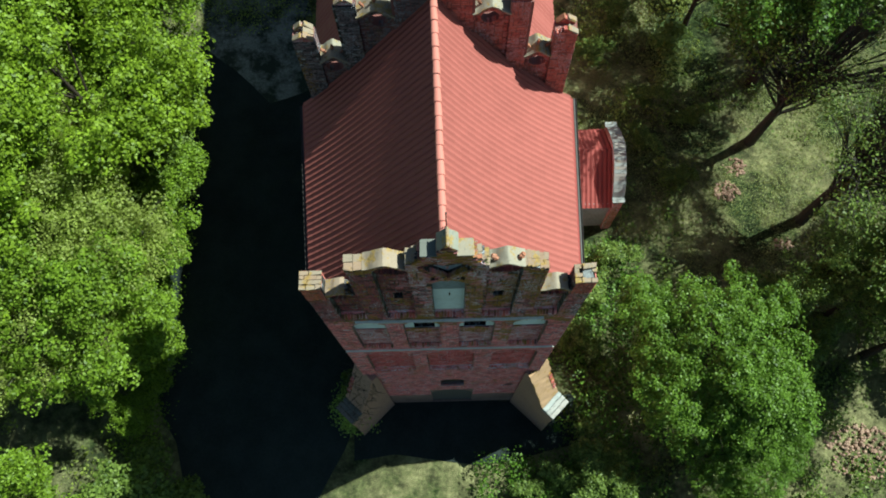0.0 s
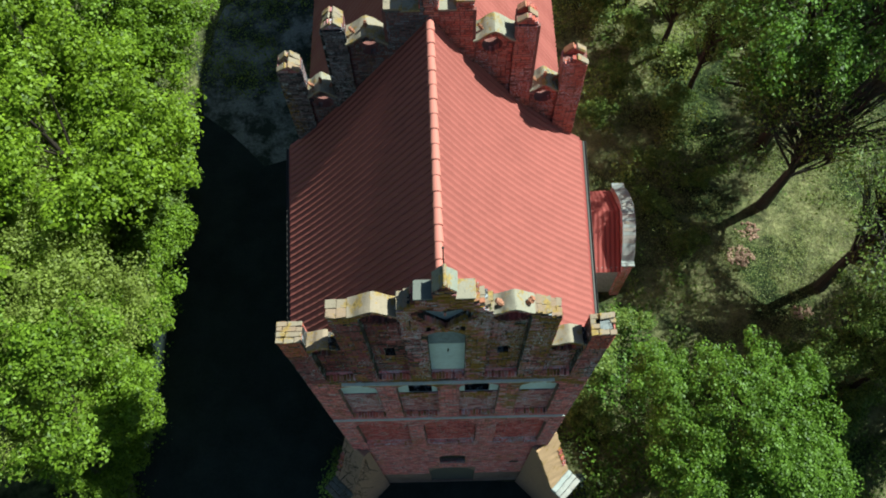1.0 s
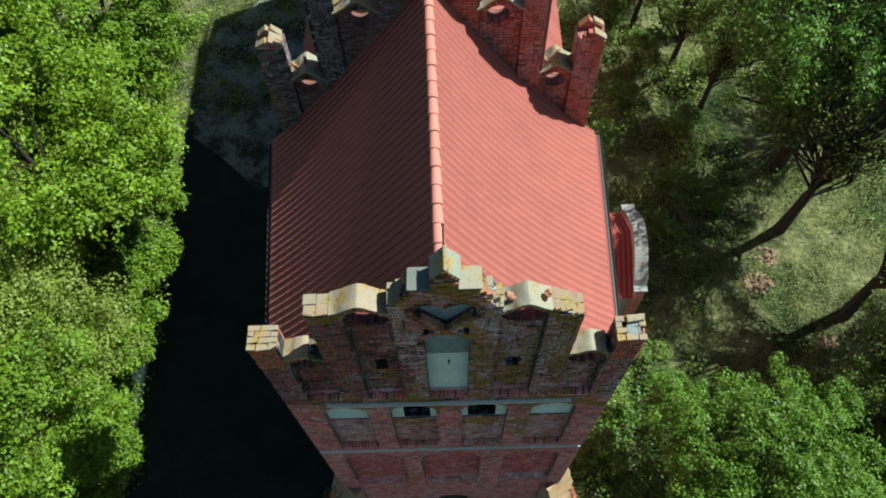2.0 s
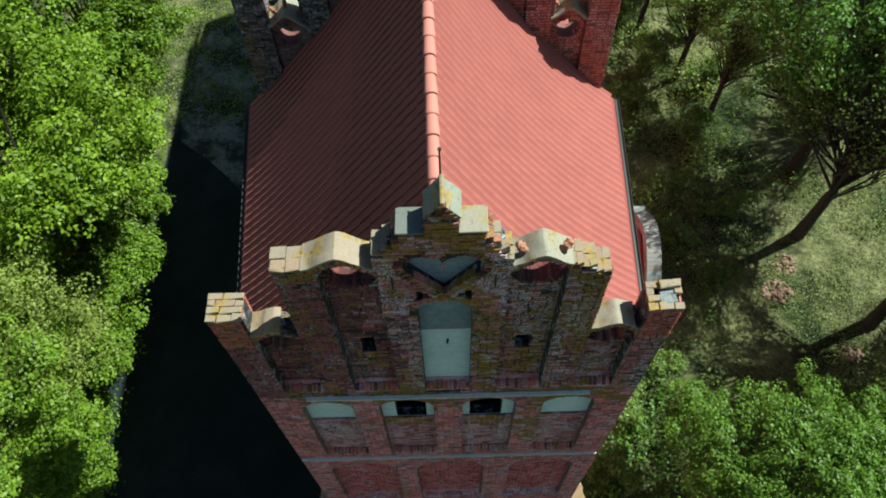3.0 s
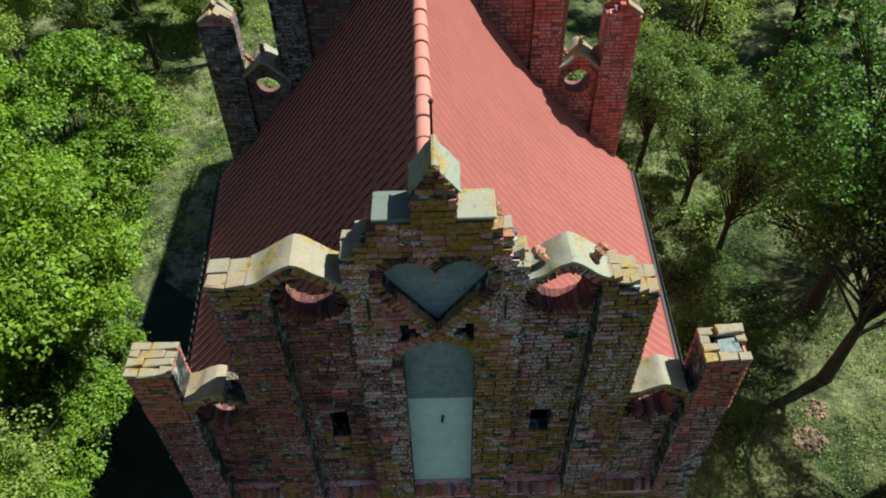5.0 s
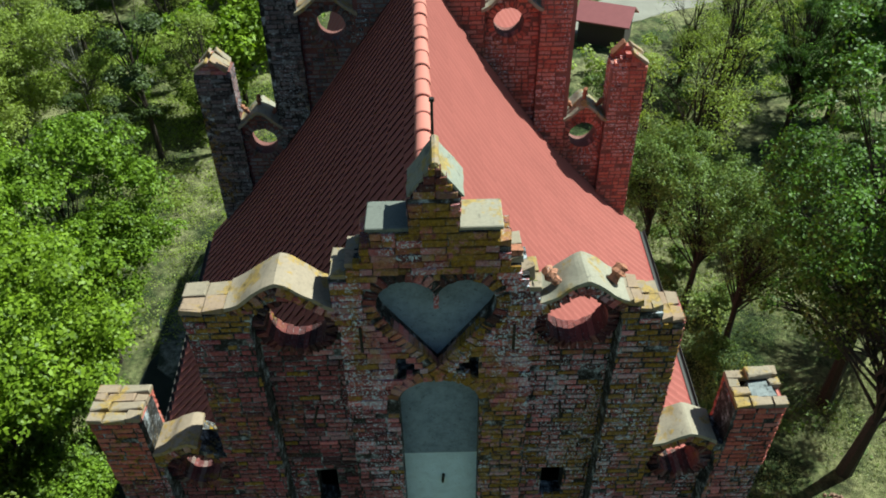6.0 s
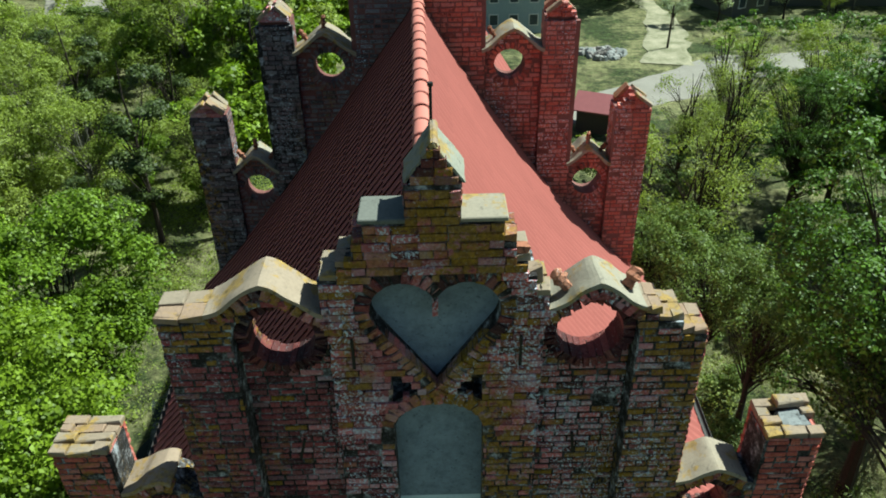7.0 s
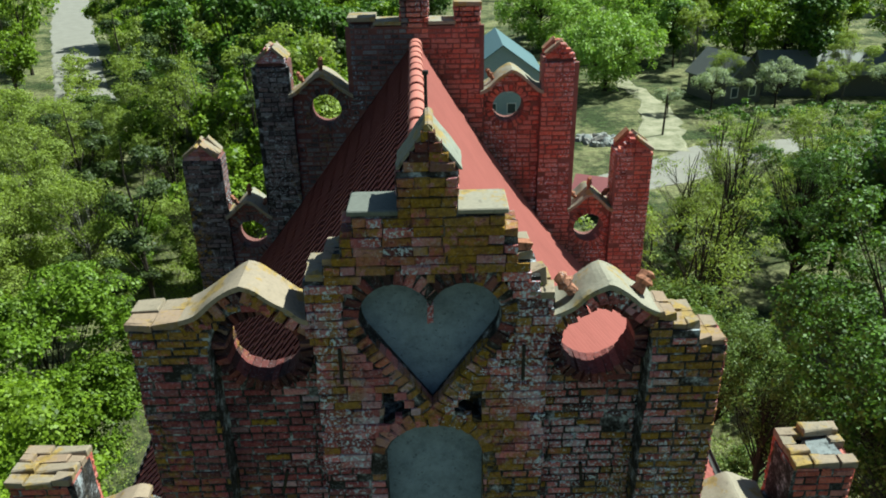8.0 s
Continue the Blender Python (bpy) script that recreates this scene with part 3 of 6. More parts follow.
loops += [[(a, c), (b, c), (b, d), (a, d)] for a, b, c, d in HOLES]
loops += [arched(-1.1, -0.46, 17.8, 18.98, 19.3), arched(0.45, 1.13, 17.8, 18.98, 19.3)]
slab(bm, loops, RECESS, 0.40)
part("inner_wall", bm, MORTAR, tower)

# plaster in the niches
bm = bmesh.new()
slab(bm, [HEART_IN], RECESS - 0.012, RECESS + 0.0)
part("heart_plaster", rough_up(bm, 0.002, 9), PLASTER, tower, "grey pitted plaster heart in a brick ring")
bm = bmesh.new()
slab(bm, [arched(NICHE[0], NICHE[1], 22.38, 23.5, 23.84)], RECESS - 0.014, RECESS)
part("niche_plaster", bm, PLASTER, tower, "grey plaster of a tall blind niche")
bm = bmesh.new()
slab(bm, [[(NICHE[0], 19.86), (NICHE[1], 19.86), (NICHE[1], 22.38), (NICHE[0], 22.38)]], RECESS - 0.010, RECESS)
part("niche_plaster", bm, PLASTER_LIGHT, tower, "paler lower plaster of a tall blind niche")
for k, (a, b, z0, spring, crown) in enumerate(WINDOWS):
    bm = bmesh.new()
    if k in (0, 3):
        slab(bm, [arched(a, b, 17.83, spring, crown)], RECESS - 0.012, RECESS)
        part("window_plaster", bm, PLASTER_LIGHT, tower, "pale plaster filling a blind arched window")
    else:
        o = (-1.1, -0.46) if k == 1 else (0.45, 1.13)
        slab(bm, [arched(a, b, 17.83, spring, crown), [(o[0], 17.85), (o[1], 17.85)] + ellipse_arc((o[0] + o[1]) / 2, 18.98, (o[1] - o[0]) / 2, 0.32, 12)], RECESS - 0.012, RECESS)
        part("window_plaster", bm, PLASTER_LIGHT, tower, "pale plaster jambs round a belfry opening")
    bm = bmesh.new()
    v = box(bm, a, b, 0.0, RECESS, 15.5, 15.62)
    for q in v:
        if q.co.z > 15.6 and q.co.y > 0.05:
            q.co.z += 0.14
    part("sill", rough_up(bm, 0.01, 5), BRICK_WALL, tower, "sloping brick sill")
    # brick filling of the lower half, a little proud of the recess
    bm = bmesh.new()
    box(bm, a, b, RECESS - 0.05, RECESS, 15.64, 17.83)
    part("window_filling", bm, BRICK_WALL, tower, "brick filling under a blind window")
for a, b, z0, spring, crown in BLIND:
    bm = bmesh.new()
    slab(bm, [arched(a + 0.002, b - 0.002, 10.5, spring, crown - 0.002)], RECESS - 0.03, RECESS)
    part("blind_arch", bm, BRICK_WALL, tower, "brick back of a wide blind arch")
    bm = bmesh.new()
    v = box(bm, a, b, 0.0, RECESS, 10.45, 10.6)
    for q in v:
        if q.co.z > 10.5 and q.co.y > 0.05:
            q.co.z += 0.14
    part("sill", bm, BRICK_WALL, tower, "sloping brick sill")
for a, b, z0, spring, crown in WINDOWS + BLIND:
    z0 = 15.50 if z0 > 12 else 10.46
    hub = new("sill_course")
    hub.parent = tower
    for i in range(int((b - a) / 0.085)):
        m = pose(a + 0.045 + i * 0.085, 0.07 + rng.uniform(-0.012, 0.012), z0 + 0.14, -48 + rng.uniform(-6, 6), 0, rng.uniform(-3, 3))
        brick_part(hub, m, 0.064, 0.07, 0.17, BRICK_YELLOW if rng.random() < 0.45 else RING_RED, rng)
for a, b, z0, spring, crown in PANELS + [NICHE]:
    bm = bmesh.new()
    v = box(bm, a, b, 0.0, RECESS, 19.94, 20.02)
    for q in v:
        if q.co.z > 20.0 and q.co.y > 0.05:
            q.co.z += 0.16
    sill = part("sill", rough_up(bm, 0.008, 6), BRICK_WALL, tower, "sloping mossy brick sill")
    for i in range(int((b - a) / 0.085)):
        m = pose(a + 0.045 + i * 0.085, 0.075 + rng.uniform(-0.012, 0.012), 20.06, -48 + rng.uniform(-6, 6), 0, rng.uniform(-3, 3))
        brick_part(sill, m, 0.066, 0.07, 0.17, BRICK_YELLOW if rng.random() < 0.6 else RING_RED, rng)
bm = bmesh.new()
slab(bm, [arched(-1.0, 1.0, 0.0, 3.4, 4.7)], 0.07, 0.12)
part("portal_door", bm, DOOR, tower, "dark wooden portal door")
# dark panel added to stand in for the window's unlit opening
bm = bmesh.new()
slab(bm, [arched(*SLOT)], RECESS - 0.04, RECESS)
part("shutter", bm, DARK, tower, "dark panel in the small window over the portal")
bm = bmesh.new()
box(bm, SLOT[0], SLOT[1], -0.03, RECESS - 0.04, 6.14, 6.2)
part("sill", rough_up(bm, 0.01, 5), STONE, tower, "grey stone sill")

# ledges
for z, a, b, d in ((19.70, -2.74, 2.74, 0.09), (15.24, -3.60, 3.56, 0.07)):
    bm = bmesh.new()
    n = 24
    pts = [(a + (b - a) * i / n, z + 0.05 + noise.noise(Vector((i * 0.9, z, 0))) * 0.012) for i in range(n + 1)]
    extrude_profile(bm, pts + [(x, h - 0.03) for x, h in reversed(pts)], -d, -0.005)
    part("ledge", rough_up(bm, 0.012, 3), SLATE, tower, "thin pale cement ledge across the wall")

# side walls and floor of the roof space
for s in (-1, 1):
    bm = bmesh.new()
    v = box(bm, min(s * HALF, s * (HALF - 0.5)), max(s * HALF, s * (HALF - 0.5)), 0.46, BACK, 0, 20.55)
    for q in v:
        if q.co.y > 3:
            q.co.x += SKEW * BACK
    part("side_wall", bm, BRICK_WALL, tower)
bm = bmesh.new()
box(bm, -3.1, 2.9, 0.5, BACK - 0.05, 17.2, 17.4)
part("belfry_floor", bm, DARK, tower)

# front pinnacles, square piers with loose bricks on top
for s in (-1, 1):
    pile = Pile()
    x0, x1 = (-3.66, -3.14) if s < 0 else (3.14, 3.66)
    bm = bmesh.new()
    box(bm, x0 + 0.02, x1 - 0.02, 0.02, 0.47, 22.2, 23.25)
    core = part("pinnacle", bm, MORTAR, tower, "square brick corner pinnacle with a broken top")
    clad_box(pile, x0, x1, 0.0, 0.49, 22.22, 23.27, rng, "fblr")
    placed("pinnacle_bricks", pile.mesh("pinnacle_bricks"), BRICK_PIN, core)
    y = -0.012
    for i, (deep, cuts) in enumerate(((0.13, (0.0, 0.30, 0.72, 1.0)), (0.12, (0.0, 0.36, 1.0)), (0.11, (0.0, 0.22, 0.76, 1.0)), (0.12, (0.0, 0.42, 1.0)))):
        for j, (u, v) in enumerate(zip(cuts, cuts[1:])):
            if s > 0 and i in (1, 2) and 0.5 < u + v < 1.5:
                continue
            m = pose(x0 - 0.02 + (u + v) * 0.28, y + deep / 2 + rng.uniform(-0.008, 0.008), 23.295 + rng.uniform(-0.012, 0.02), rng.uniform(-3, 3), rng.uniform(-3, 3), rng.uniform(-4, 4)) @ Matrix.Rotation(radians(-90), 4, "X")
            brick_part(core, m, (v - u) * 0.56 - 0.012, 0.07, deep - 0.012, CAP_WHITE, rng)
        y += deep + 0.006
    if s > 0:
        bm = bmesh.new()
        box(bm, 3.33, 3.59, 0.125, 0.345, 23.2, 23.315)
        bmesh.ops.subdivide_edges(bm, edges=list(bm.edges), cuts=3, use_grid_fill=True)
        part("mortar_bed", rough_up(rough_up(bm, 0.035, 7), 0.015, 20), MORTAR_BLUE, core, "bluish lump of old mortar")
        brick_part(core, pose(3.46, 0.40, 23.375, 0, 0, 4) @ Matrix.Rotation(radians(-90), 4, "X"), 0.27, 0.07, 0.13, CAP_WHITE, rng)
        brick_part(core, pose(3.60, 0.43, 23.36, 0, 0, -6) @ Matrix.Rotation(radians(-90), 4, "X"), 0.12, 0.07, 0.12, CAP_WHITE, rng)


def stained(x, z):
    """Chance of an ochre brick: under the ledge, below the openings and along the right of the niche."""
    spread = noise.noise(Vector((x * 1.6, z * 1.1, 8.0))) * 0.5
    k = 0.0
    for cx, cz, rx, rz, top in ((1.3, 19.55, 2.1, 0.75, 0.95), (-1.2, 19.75, 1.9, 0.45, 0.75), (-1.33, 21.1, 0.3, 0.5, 0.6), (1.32, 20.9, 0.4, 0.7, 0.75), (-0.78, 17.6, 0.5, 0.35, 0.6),
                               (0.8, 17.5, 0.55, 0.45, 0.7), (0.75, 22.2, 0.3, 1.6, 0.45), (2.2, 22.6, 0.5, 1.6, 0.3), (1.8, 17.6, 0.3, 1.2, 0.5), (-2.2, 20.3, 0.3, 0.5, 0.4), (0.0, 15.0, 3.4, 0.2, 0.3)):
        d = math.hypot((x - cx) / rx, (z - cz) / rz) + spread
        k = max(k, min(0.9, top * 1.2) * max(0.0, min(1.0, 1.7 - 1.25 * d)))
    return k


def lower_depth(x, z):
    """Depth of the brick face at a spot of the wall under the gable; None where there is no brickwork."""
    if abs(x) > HALF or (abs(x) < 1.02 and z < 4.8) or in_arched(x, z, *SLOT) or (2.43 < x < 2.82 and 5.8 < z < 6.25):
        return None
    for w in WINDOWS:
        if in_arched(x, z, *w):
            return RECESS - 0.05 if 15.7 < z < 17.83 else None
    for w in BLIND:
        if in_arched(x, z, *w):
            return RECESS - 0.03 if z > 10.75 else None
    return 0.0


wall_pile, panel_pile, blind_pile, ochre = Pile(), Pile(), Pile(), Pile()
for x, z, length, depth in courses(-HALF, HALF, 3.0, 19.76, lower_depth, rng, 0.04):
    if rng.random() < stained(x + length / 2, z):
        group = ochre
    elif depth > 0 and z < 15:
        group = blind_pile
    else:
        group = panel_pile if depth > 0 or rng.random() < 0.12 else wall_pile
    group.brick(Matrix.Translation((x, depth, z)), length, min(COURSE, 19.77 - z), 0.03, rng)
for group, mat in ((wall_pile, BRICK_LOWER), (panel_pile, BRICK_PANEL), (blind_pile, BRICK_BLIND), (ochre, BRICK_YELLOWS)):
    stuff = placed("brickwork", group.mesh("brickwork"), mat, lower_wall)
    stuff["kind"] = "stuff"

# brick faces of the front gable above the ledge
pile, yellowed, red = Pile(), Pile(), Pile()
loose = 0
for x, z, length, depth in courses(-3.14, 3.14, 19.79, 26.1, front_depth, rng):
    if abs(x + length / 2) < 1.02 and z > 23.35 and depth == 0.0 and loose < 290:
        m = Matrix.Translation((x + length / 2, depth + 0.022 - rng.uniform(0.0, 0.014), z + COURSE / 2))
        brick_part(front_wall, m, length * 0.965, 0.07, 0.067, (BRICK_MOSS if rng.random() < 0.5 else BRICK_YELLOW) if rng.random() < (0.8 if z > 25.12 else 0.15) else BRICK_ONE, rng)
        loose += 1
    else:
        mid = x + length / 2
        near = 0.75 if z > front_top(mid) - 0.34 else (0.4 if abs(mid) < 0.75 and z > 23.2 else max(stained(mid, z), 0.17 if mid > 0 else 0.07))
        (yellowed if rng.random() < near else (red if mid + noise.noise(Vector((mid * 1.3, z * 1.1, 3))) * 1.1 + rng.uniform(-0.35, 0.35) < -0.8 else pile)).brick(Matrix.Translation((x, depth, z)), length, COURSE, 0.03, rng)
for x, z, length, depth in courses(-HALF, HALF, 19.79, 22.25, lambda x, z: 0.0 if abs(x) > 3.1 else None, rng):
    (red if x < 0 else pile).brick(Matrix.Translation((x, depth, z)), length, COURSE, 0.03, rng)
for group, mat in ((pile, BRICK_MANY), (red, BRICK_RED)):
    stuff = placed("brickwork", group.mesh("brickwork"), mat, front_wall)
    stuff["kind"] = "stuff"
stuff = placed("lichened_brickwork", yellowed.mesh("lichened_brickwork"), BRICK_YELLOWS, front_wall)
stuff["kind"] = "stuff"
# sides of the stepped middle part
for s in (-1, 1):
    pile = Pile()
    clad_box(pile, min(s * 2.33, s * 2.35), max(s * 2.33, s * 2.35), 0.0, 0.41, 22.75, 24.6, rng, "r" if s > 0 else "l")
    clad_box(pile, min(s * 0.20, s * 0.22), max(s * 0.20, s * 0.22), 0.0, 0.41, 25.84, 26.08, rng, "r" if s > 0 else "l")
    side = placed("brickwork", pile.mesh("brickwork"), BRICK_RED, front_wall)
    side["kind"] = "stuff"

# rings of bricks round the openings
for c, z, r in OCULI:
    for s in (-1, 1):
        hub = new("oculus_ring")
        hub.parent = tower
        inner = OCULUS_R if r > 0.4 else 0.24
        ring_bricks(hub, (s * c, z), inner, r - inner - 0.005, 0.06, 0.36, 30, VOUSSOIR, rng)
# head of the niche
hub = new("niche_arch")
hub.parent = tower
for i in range(13):
    a = radians(8) + (math.pi - radians(16)) * (i + 0.5) / 13
    m = Matrix.Translation((0.485 * math.cos(a), 0.05, 23.5 + 0.40 * math.sin(a))) @ Matrix.Rotation(-a, 4, "Y")
    brick_part(hub, m, 0.13, 0.13, 0.085, BRICK_YELLOW, rng)
# ring of the heart
hub = new("heart_ring")
hub.parent = tower
ring = heart_loop(0.062, 60)
length = 0.0
for (x0, z0), (x1, z1) in zip(ring, ring[1:] + ring[:1]):
    seg = math.hypot(x1 - x0, z1 - z0)
    count = max(1, int(round(seg / 0.077))) if seg > 0.06 else 0
    steps = [(k + 0.5) / count for k in range(count)]
    if not count:
        length += seg
        if length > 0.077:
            length, steps = 0.0, [0.5]
    for u in steps:
        px, pz = x0 + (x1 - x0) * u, z0 + (z1 - z0) * u
        a = math.atan2(z1 - z0, x1 - x0) + math.pi / 2
        brick_part(hub, Matrix.Translation((px, 0.052 + rng.uniform(-0.01, 0.01), pz)) @ Matrix.Rotation(-a, 4, "Y"), 0.12, 0.13, 0.066,
                   BRICK_YELLOW if pz < 24.6 or rng.random() < 0.45 else VOUSSOIR, rng)
brick_part(hub, pose(0, 0.06, 24.90), 0.05, 0.12, 0.17, BRICK_ONE, rng)


# ---- copings ----
def coping(parent, x0, x1, zend, rise, y0, y1, thick, material, label, lo=-1.0, hi=1.0, seed=0):
    """A bell-shaped cement coping on a wall's top; lo and hi cut it short where it has broken off."""
    n = 26
    c, h = (x0 + x1) / 2, (x1 - x0) / 2
    us = [lo + (hi - lo) * i / n for i in range(n + 1)]
    top = [(c + h * u, zend + rise * ogee(u) + noise.noise(Vector((u * 4, seed, 0))) * 0.008) for u in us]
    bm = bmesh.new()
    extrude_profile(bm, top + [(x, z - thick) for x, z in reversed(top)], y0, y1)
    bmesh.ops.subdivide_edges(bm, edges=[e for e in bm.edges if abs(e.verts[0].co.y - e.verts[1].co.y) > 0.2], cuts=6)
    rough_up(bm, 0.014, 5.0)
    return part("coping", bm, material, parent, label)


coping(tower, -1.95, -0.93, 24.885, 0.31, -0.02, 0.41, 0.045, CAP, "cream cement coping with yellow lichen", -0.98, 0.98, 1)
coping(tower, 0.95, 1.80, 24.875, 0.26, -0.02, 0.41, 0.045, CAP, "cream cement coping with broken edges", -1.0, 0.95, 2)
coping(tower, -3.13, -2.34, 22.74, 0.17, -0.02, 0.42, 0.05, CAP, "cream cement coping broken off halfway", -1.0, 0.28, 3)
coping(tower, 2.34, 3.13, 22.715, 0.17, -0.02, 0.42, 0.05, CAP, "cream cement coping with yellow lichen", -1.0, 0.75, 4)


# band of lichened bricks under each coping
for c, half, zend, rise, lo, hi in ((-1.44, 0.51, 24.885, 0.31, -0.97, 0.97), (1.375, 0.425, 24.875, 0.26, -0.97, 0.93), (-2.735, 0.395, 22.74, 0.17, -0.97, 0.3), (2.735, 0.395, 22.715, 0.17, -0.97, 0.74)):
    hub = new("coping_band")
    hub.parent = tower
    n = int(half * (hi - lo) / 0.078)
    for i in range(n):
        u = lo + (hi - lo) * (i + 0.5) / n
        slope = (ogee(min(1, u + 0.06)) - ogee(max(-1, u - 0.06))) * rise / (0.12 * half)
        m = Matrix.Translation((c + half * u, 0.045 + rng.uniform(-0.006, 0.006), zend + rise * ogee(u) - 0.105)) @ Matrix.Rotation(-math.atan(slope), 4, "Y")
        brick_part(hub, m, half * (hi - lo) / n * 0.93, 0.11, 0.115, BRICK_YELLOW if rng.random() < 0.75 else BRICK_ONE, rng)


def brick_row(parent, x0, x1, z, y0, y1, material, bricks=None):
    """Loose and bedded bricks lying on a step of the gable."""
    n = bricks or max(1, int(round((x1 - x0) / 0.2)))
    for i in range(n):
        for j in range(2):
            w, d = (x1 - x0) / n, (y1 - y0) / 2
            m = pose(x0 + (i + 0.5) * w + rng.uniform(-0.01, 0.01), y0 + (j + 0.5) * d, z + 0.03 + rng.uniform(-0.006, 0.012), rng.uniform(-3, 3), rng.uniform(-3, 3), rng.uniform(-5, 5)) @ Matrix.Rotation(radians(-90), 4, "X")
            brick_part(parent, m, w * 0.95, 0.065, d * 0.95, material, rng)


brick_row(front_wall, -2.37, -1.92, 24.80, 0.0, 0.40, CAP_WHITE, 2)
brick_row(front_wall, 1.72, 1.92, 24.79, 0.0, 0.40, CAP_WHITE, 2)
brick_row(front_wall, 1.90, 2.12, 24.70, 0.02, 0.40, CAP_WHITE, 2)
brick_row(front_wall, 2.11, 2.355, 24.55, 0.01, 0.40, CAP_WHITE, 2)
brick_row(front_wall, -0.95, -0.78, 25.20, 0.0, 0.39, CAP_WHITE, 1)
brick_row(front_wall, -0.80, -0.66, 25.33, 0.0, 0.39, CAP_WHITE, 1)
brick_row(front_wall, -0.66, -0.56, 25.55, 0.0, 0.39, BRICK_YELLOW, 1)
brick_row(front_wall, 0.56, 0.66, 25.54, 0.0, 0.39, BRICK_YELLOW, 1)
brick_row(front_wall, 0.64, 0.78, 25.34, 0.0, 0.39, CAP_WHITE, 1)
brick_row(front_wall, 0.76, 0.96, 25.03, -0.02, 0.40, CAP_WHITE, 1)
brick_part(front_wall, pose(0.70, 0.06, 25.45, 0, 8, 12), 0.13, 0.10, 0.06, TERRACOTTA, rng)
brick_part(front_wall, pose(0.83, 0.12, 25.17, 0, -6, 10), 0.12, 0.12, 0.15, CAP_WHITE, rng)
# left slab's colour is darkened for the middle pinnacle's shade
for x0, x1, mat in ((-0.59, -0.21, SLAB_SHADED), (0.21, 0.59, CAP)):
    bm = bmesh.new()
    v = box(bm, x0, x1, -0.008, 0.40, 25.73, 25.772)
    bevelled(bm, 0.008)
    part("shoulder_slab", rough_up(bm, 0.006, 7), mat, tower, "flat cement slab on the gable's shoulder")


def saddle(parent, cx, half, y0, y1, z0, z1, material, label, ridge=True, thick=0.05):
    """A small two-sided roof on a pinnacle."""
    hub = new("pinnacle_roof")
    hub.parent = parent
    hub["label"] = label
    for s in (-1, 1):
        bm = bmesh.new()
        n = Vector((s * (z1 - z0), 0, half)).normalized() * thick
        pts = [(cx, z1), (cx + s * half, z0)]
        loop = pts + [(pts[1][0] + n.x, pts[1][1] + n.z), (cx, z1 + thick * 1.3)]
        rows = [[bm.verts.new((x, y, z)) for x, z in loop] for y in (y0, y1)]
        for i in range(4):
            j = (i + 1) % 4
            bm.faces.new((rows[0][i], rows[0][j], rows[1][j], rows[1][i]))
        bm.faces.new(rows[0])
        bm.faces.new(rows[1])
        bmesh.ops.recalc_face_normals(bm, faces=list(bm.faces))
        bmesh.ops.subdivide_edges(bm, edges=list(bm.edges), cuts=2, use_grid_fill=True)
        part("slab", rough_up(rough_up(bm, 0.016, 6), 0.012, 17), material, hub)
    if ridge:
        bm = bmesh.new()
        tube(bm, [(cx, y0 + 0.01, z1 - 0.004), (cx, y1 + 0.02, z1 - 0.004)], [0.034, 0.040], 9)
        part("ridge_roll", bm, CAP_WHITE, hub, "weathered terracotta ridge roll")
    bm = bmesh.new()
    slab(bm, [[(cx - half * 0.9, z0 - 0.01), (cx + half * 0.9, z0 - 0.01), (cx, z1 - 0.015)]], y0 + 0.012, y1 - 0.02)
    part("gablet", bm, BRICK_WALL, hub)
    return hub


cap = saddle(tower, 0.015, 0.222, 0.012, 0.42, 26.06, 26.375, MOSSY, "mossy slab roof on the middle pinnacle", True, 0.024)
for k in range(4):
    w = 0.37 * (1 - k / 4.2)
    for q in range(2):
        brick_part(cap, Matrix.Translation((0.015 + (q - 0.5) * w * 0.5, 0.035, 26.098 + k * 0.073)), w * 0.48, 0.08, 0.067, VOUSSOIR if rng.random() < 0.6 else BRICK_YELLOW, rng)

# iron wall ties and deep cracks in the brickwork
for x, z, h, lean in ((-0.72, 24.45, 0.34, 0), (0.73, 24.45, 0.34, 0), (-1.33, 23.1, 0.28, 14), (1.31, 23.1, 0.28, -6), (0.03, 21.9, 0.14, 5)):
    bm = bmesh.new()
    box(bm, -0.014, 0.014, -0.02, 0.05, -h / 2, h / 2)
    bevelled(bm, 0.006)
    depth = RECESS if abs(x) > 0.95 else 0.0
    if abs(x) < 0.1:
        depth = RECESS - 0.02
    ob = part("wall_tie", bm, IRON, tower, "dark iron wall tie")
    ob.matrix_basis = pose(x, depth - 0.012, z, 0, lean, 0)

# a fern growing on the broken steps
bm = bmesh.new()
for i in range(14):
    a = rng.uniform(0, math.tau)
    p = Vector((0.86 + rng.uniform(-0.03, 0.03), 0.1 + rng.uniform(-0.05, 0.05), 25.09))
    d = Vector((math.cos(a), math.sin(a), rng.uniform(0.4, 1.4))).normalized() * rng.uniform(0.06, 0.11)
    w = d.cross(Vector((0, 0, 1))).normalized() * 0.014
    bm.faces.new([bm.verts.new(q) for q in (p, p + d * 0.5 + w, p + d, p + d * 0.5 - w)])
tagged(part("fern", bm, LEAF_BRIGHT), "small green fern rooted on a brick step", "plant")


# ---- rear gable ----
REAR = SKEW * BACK
R_OCULI = ((1.43, 24.71, 0.245), (2.84, 22.60, 0.25))


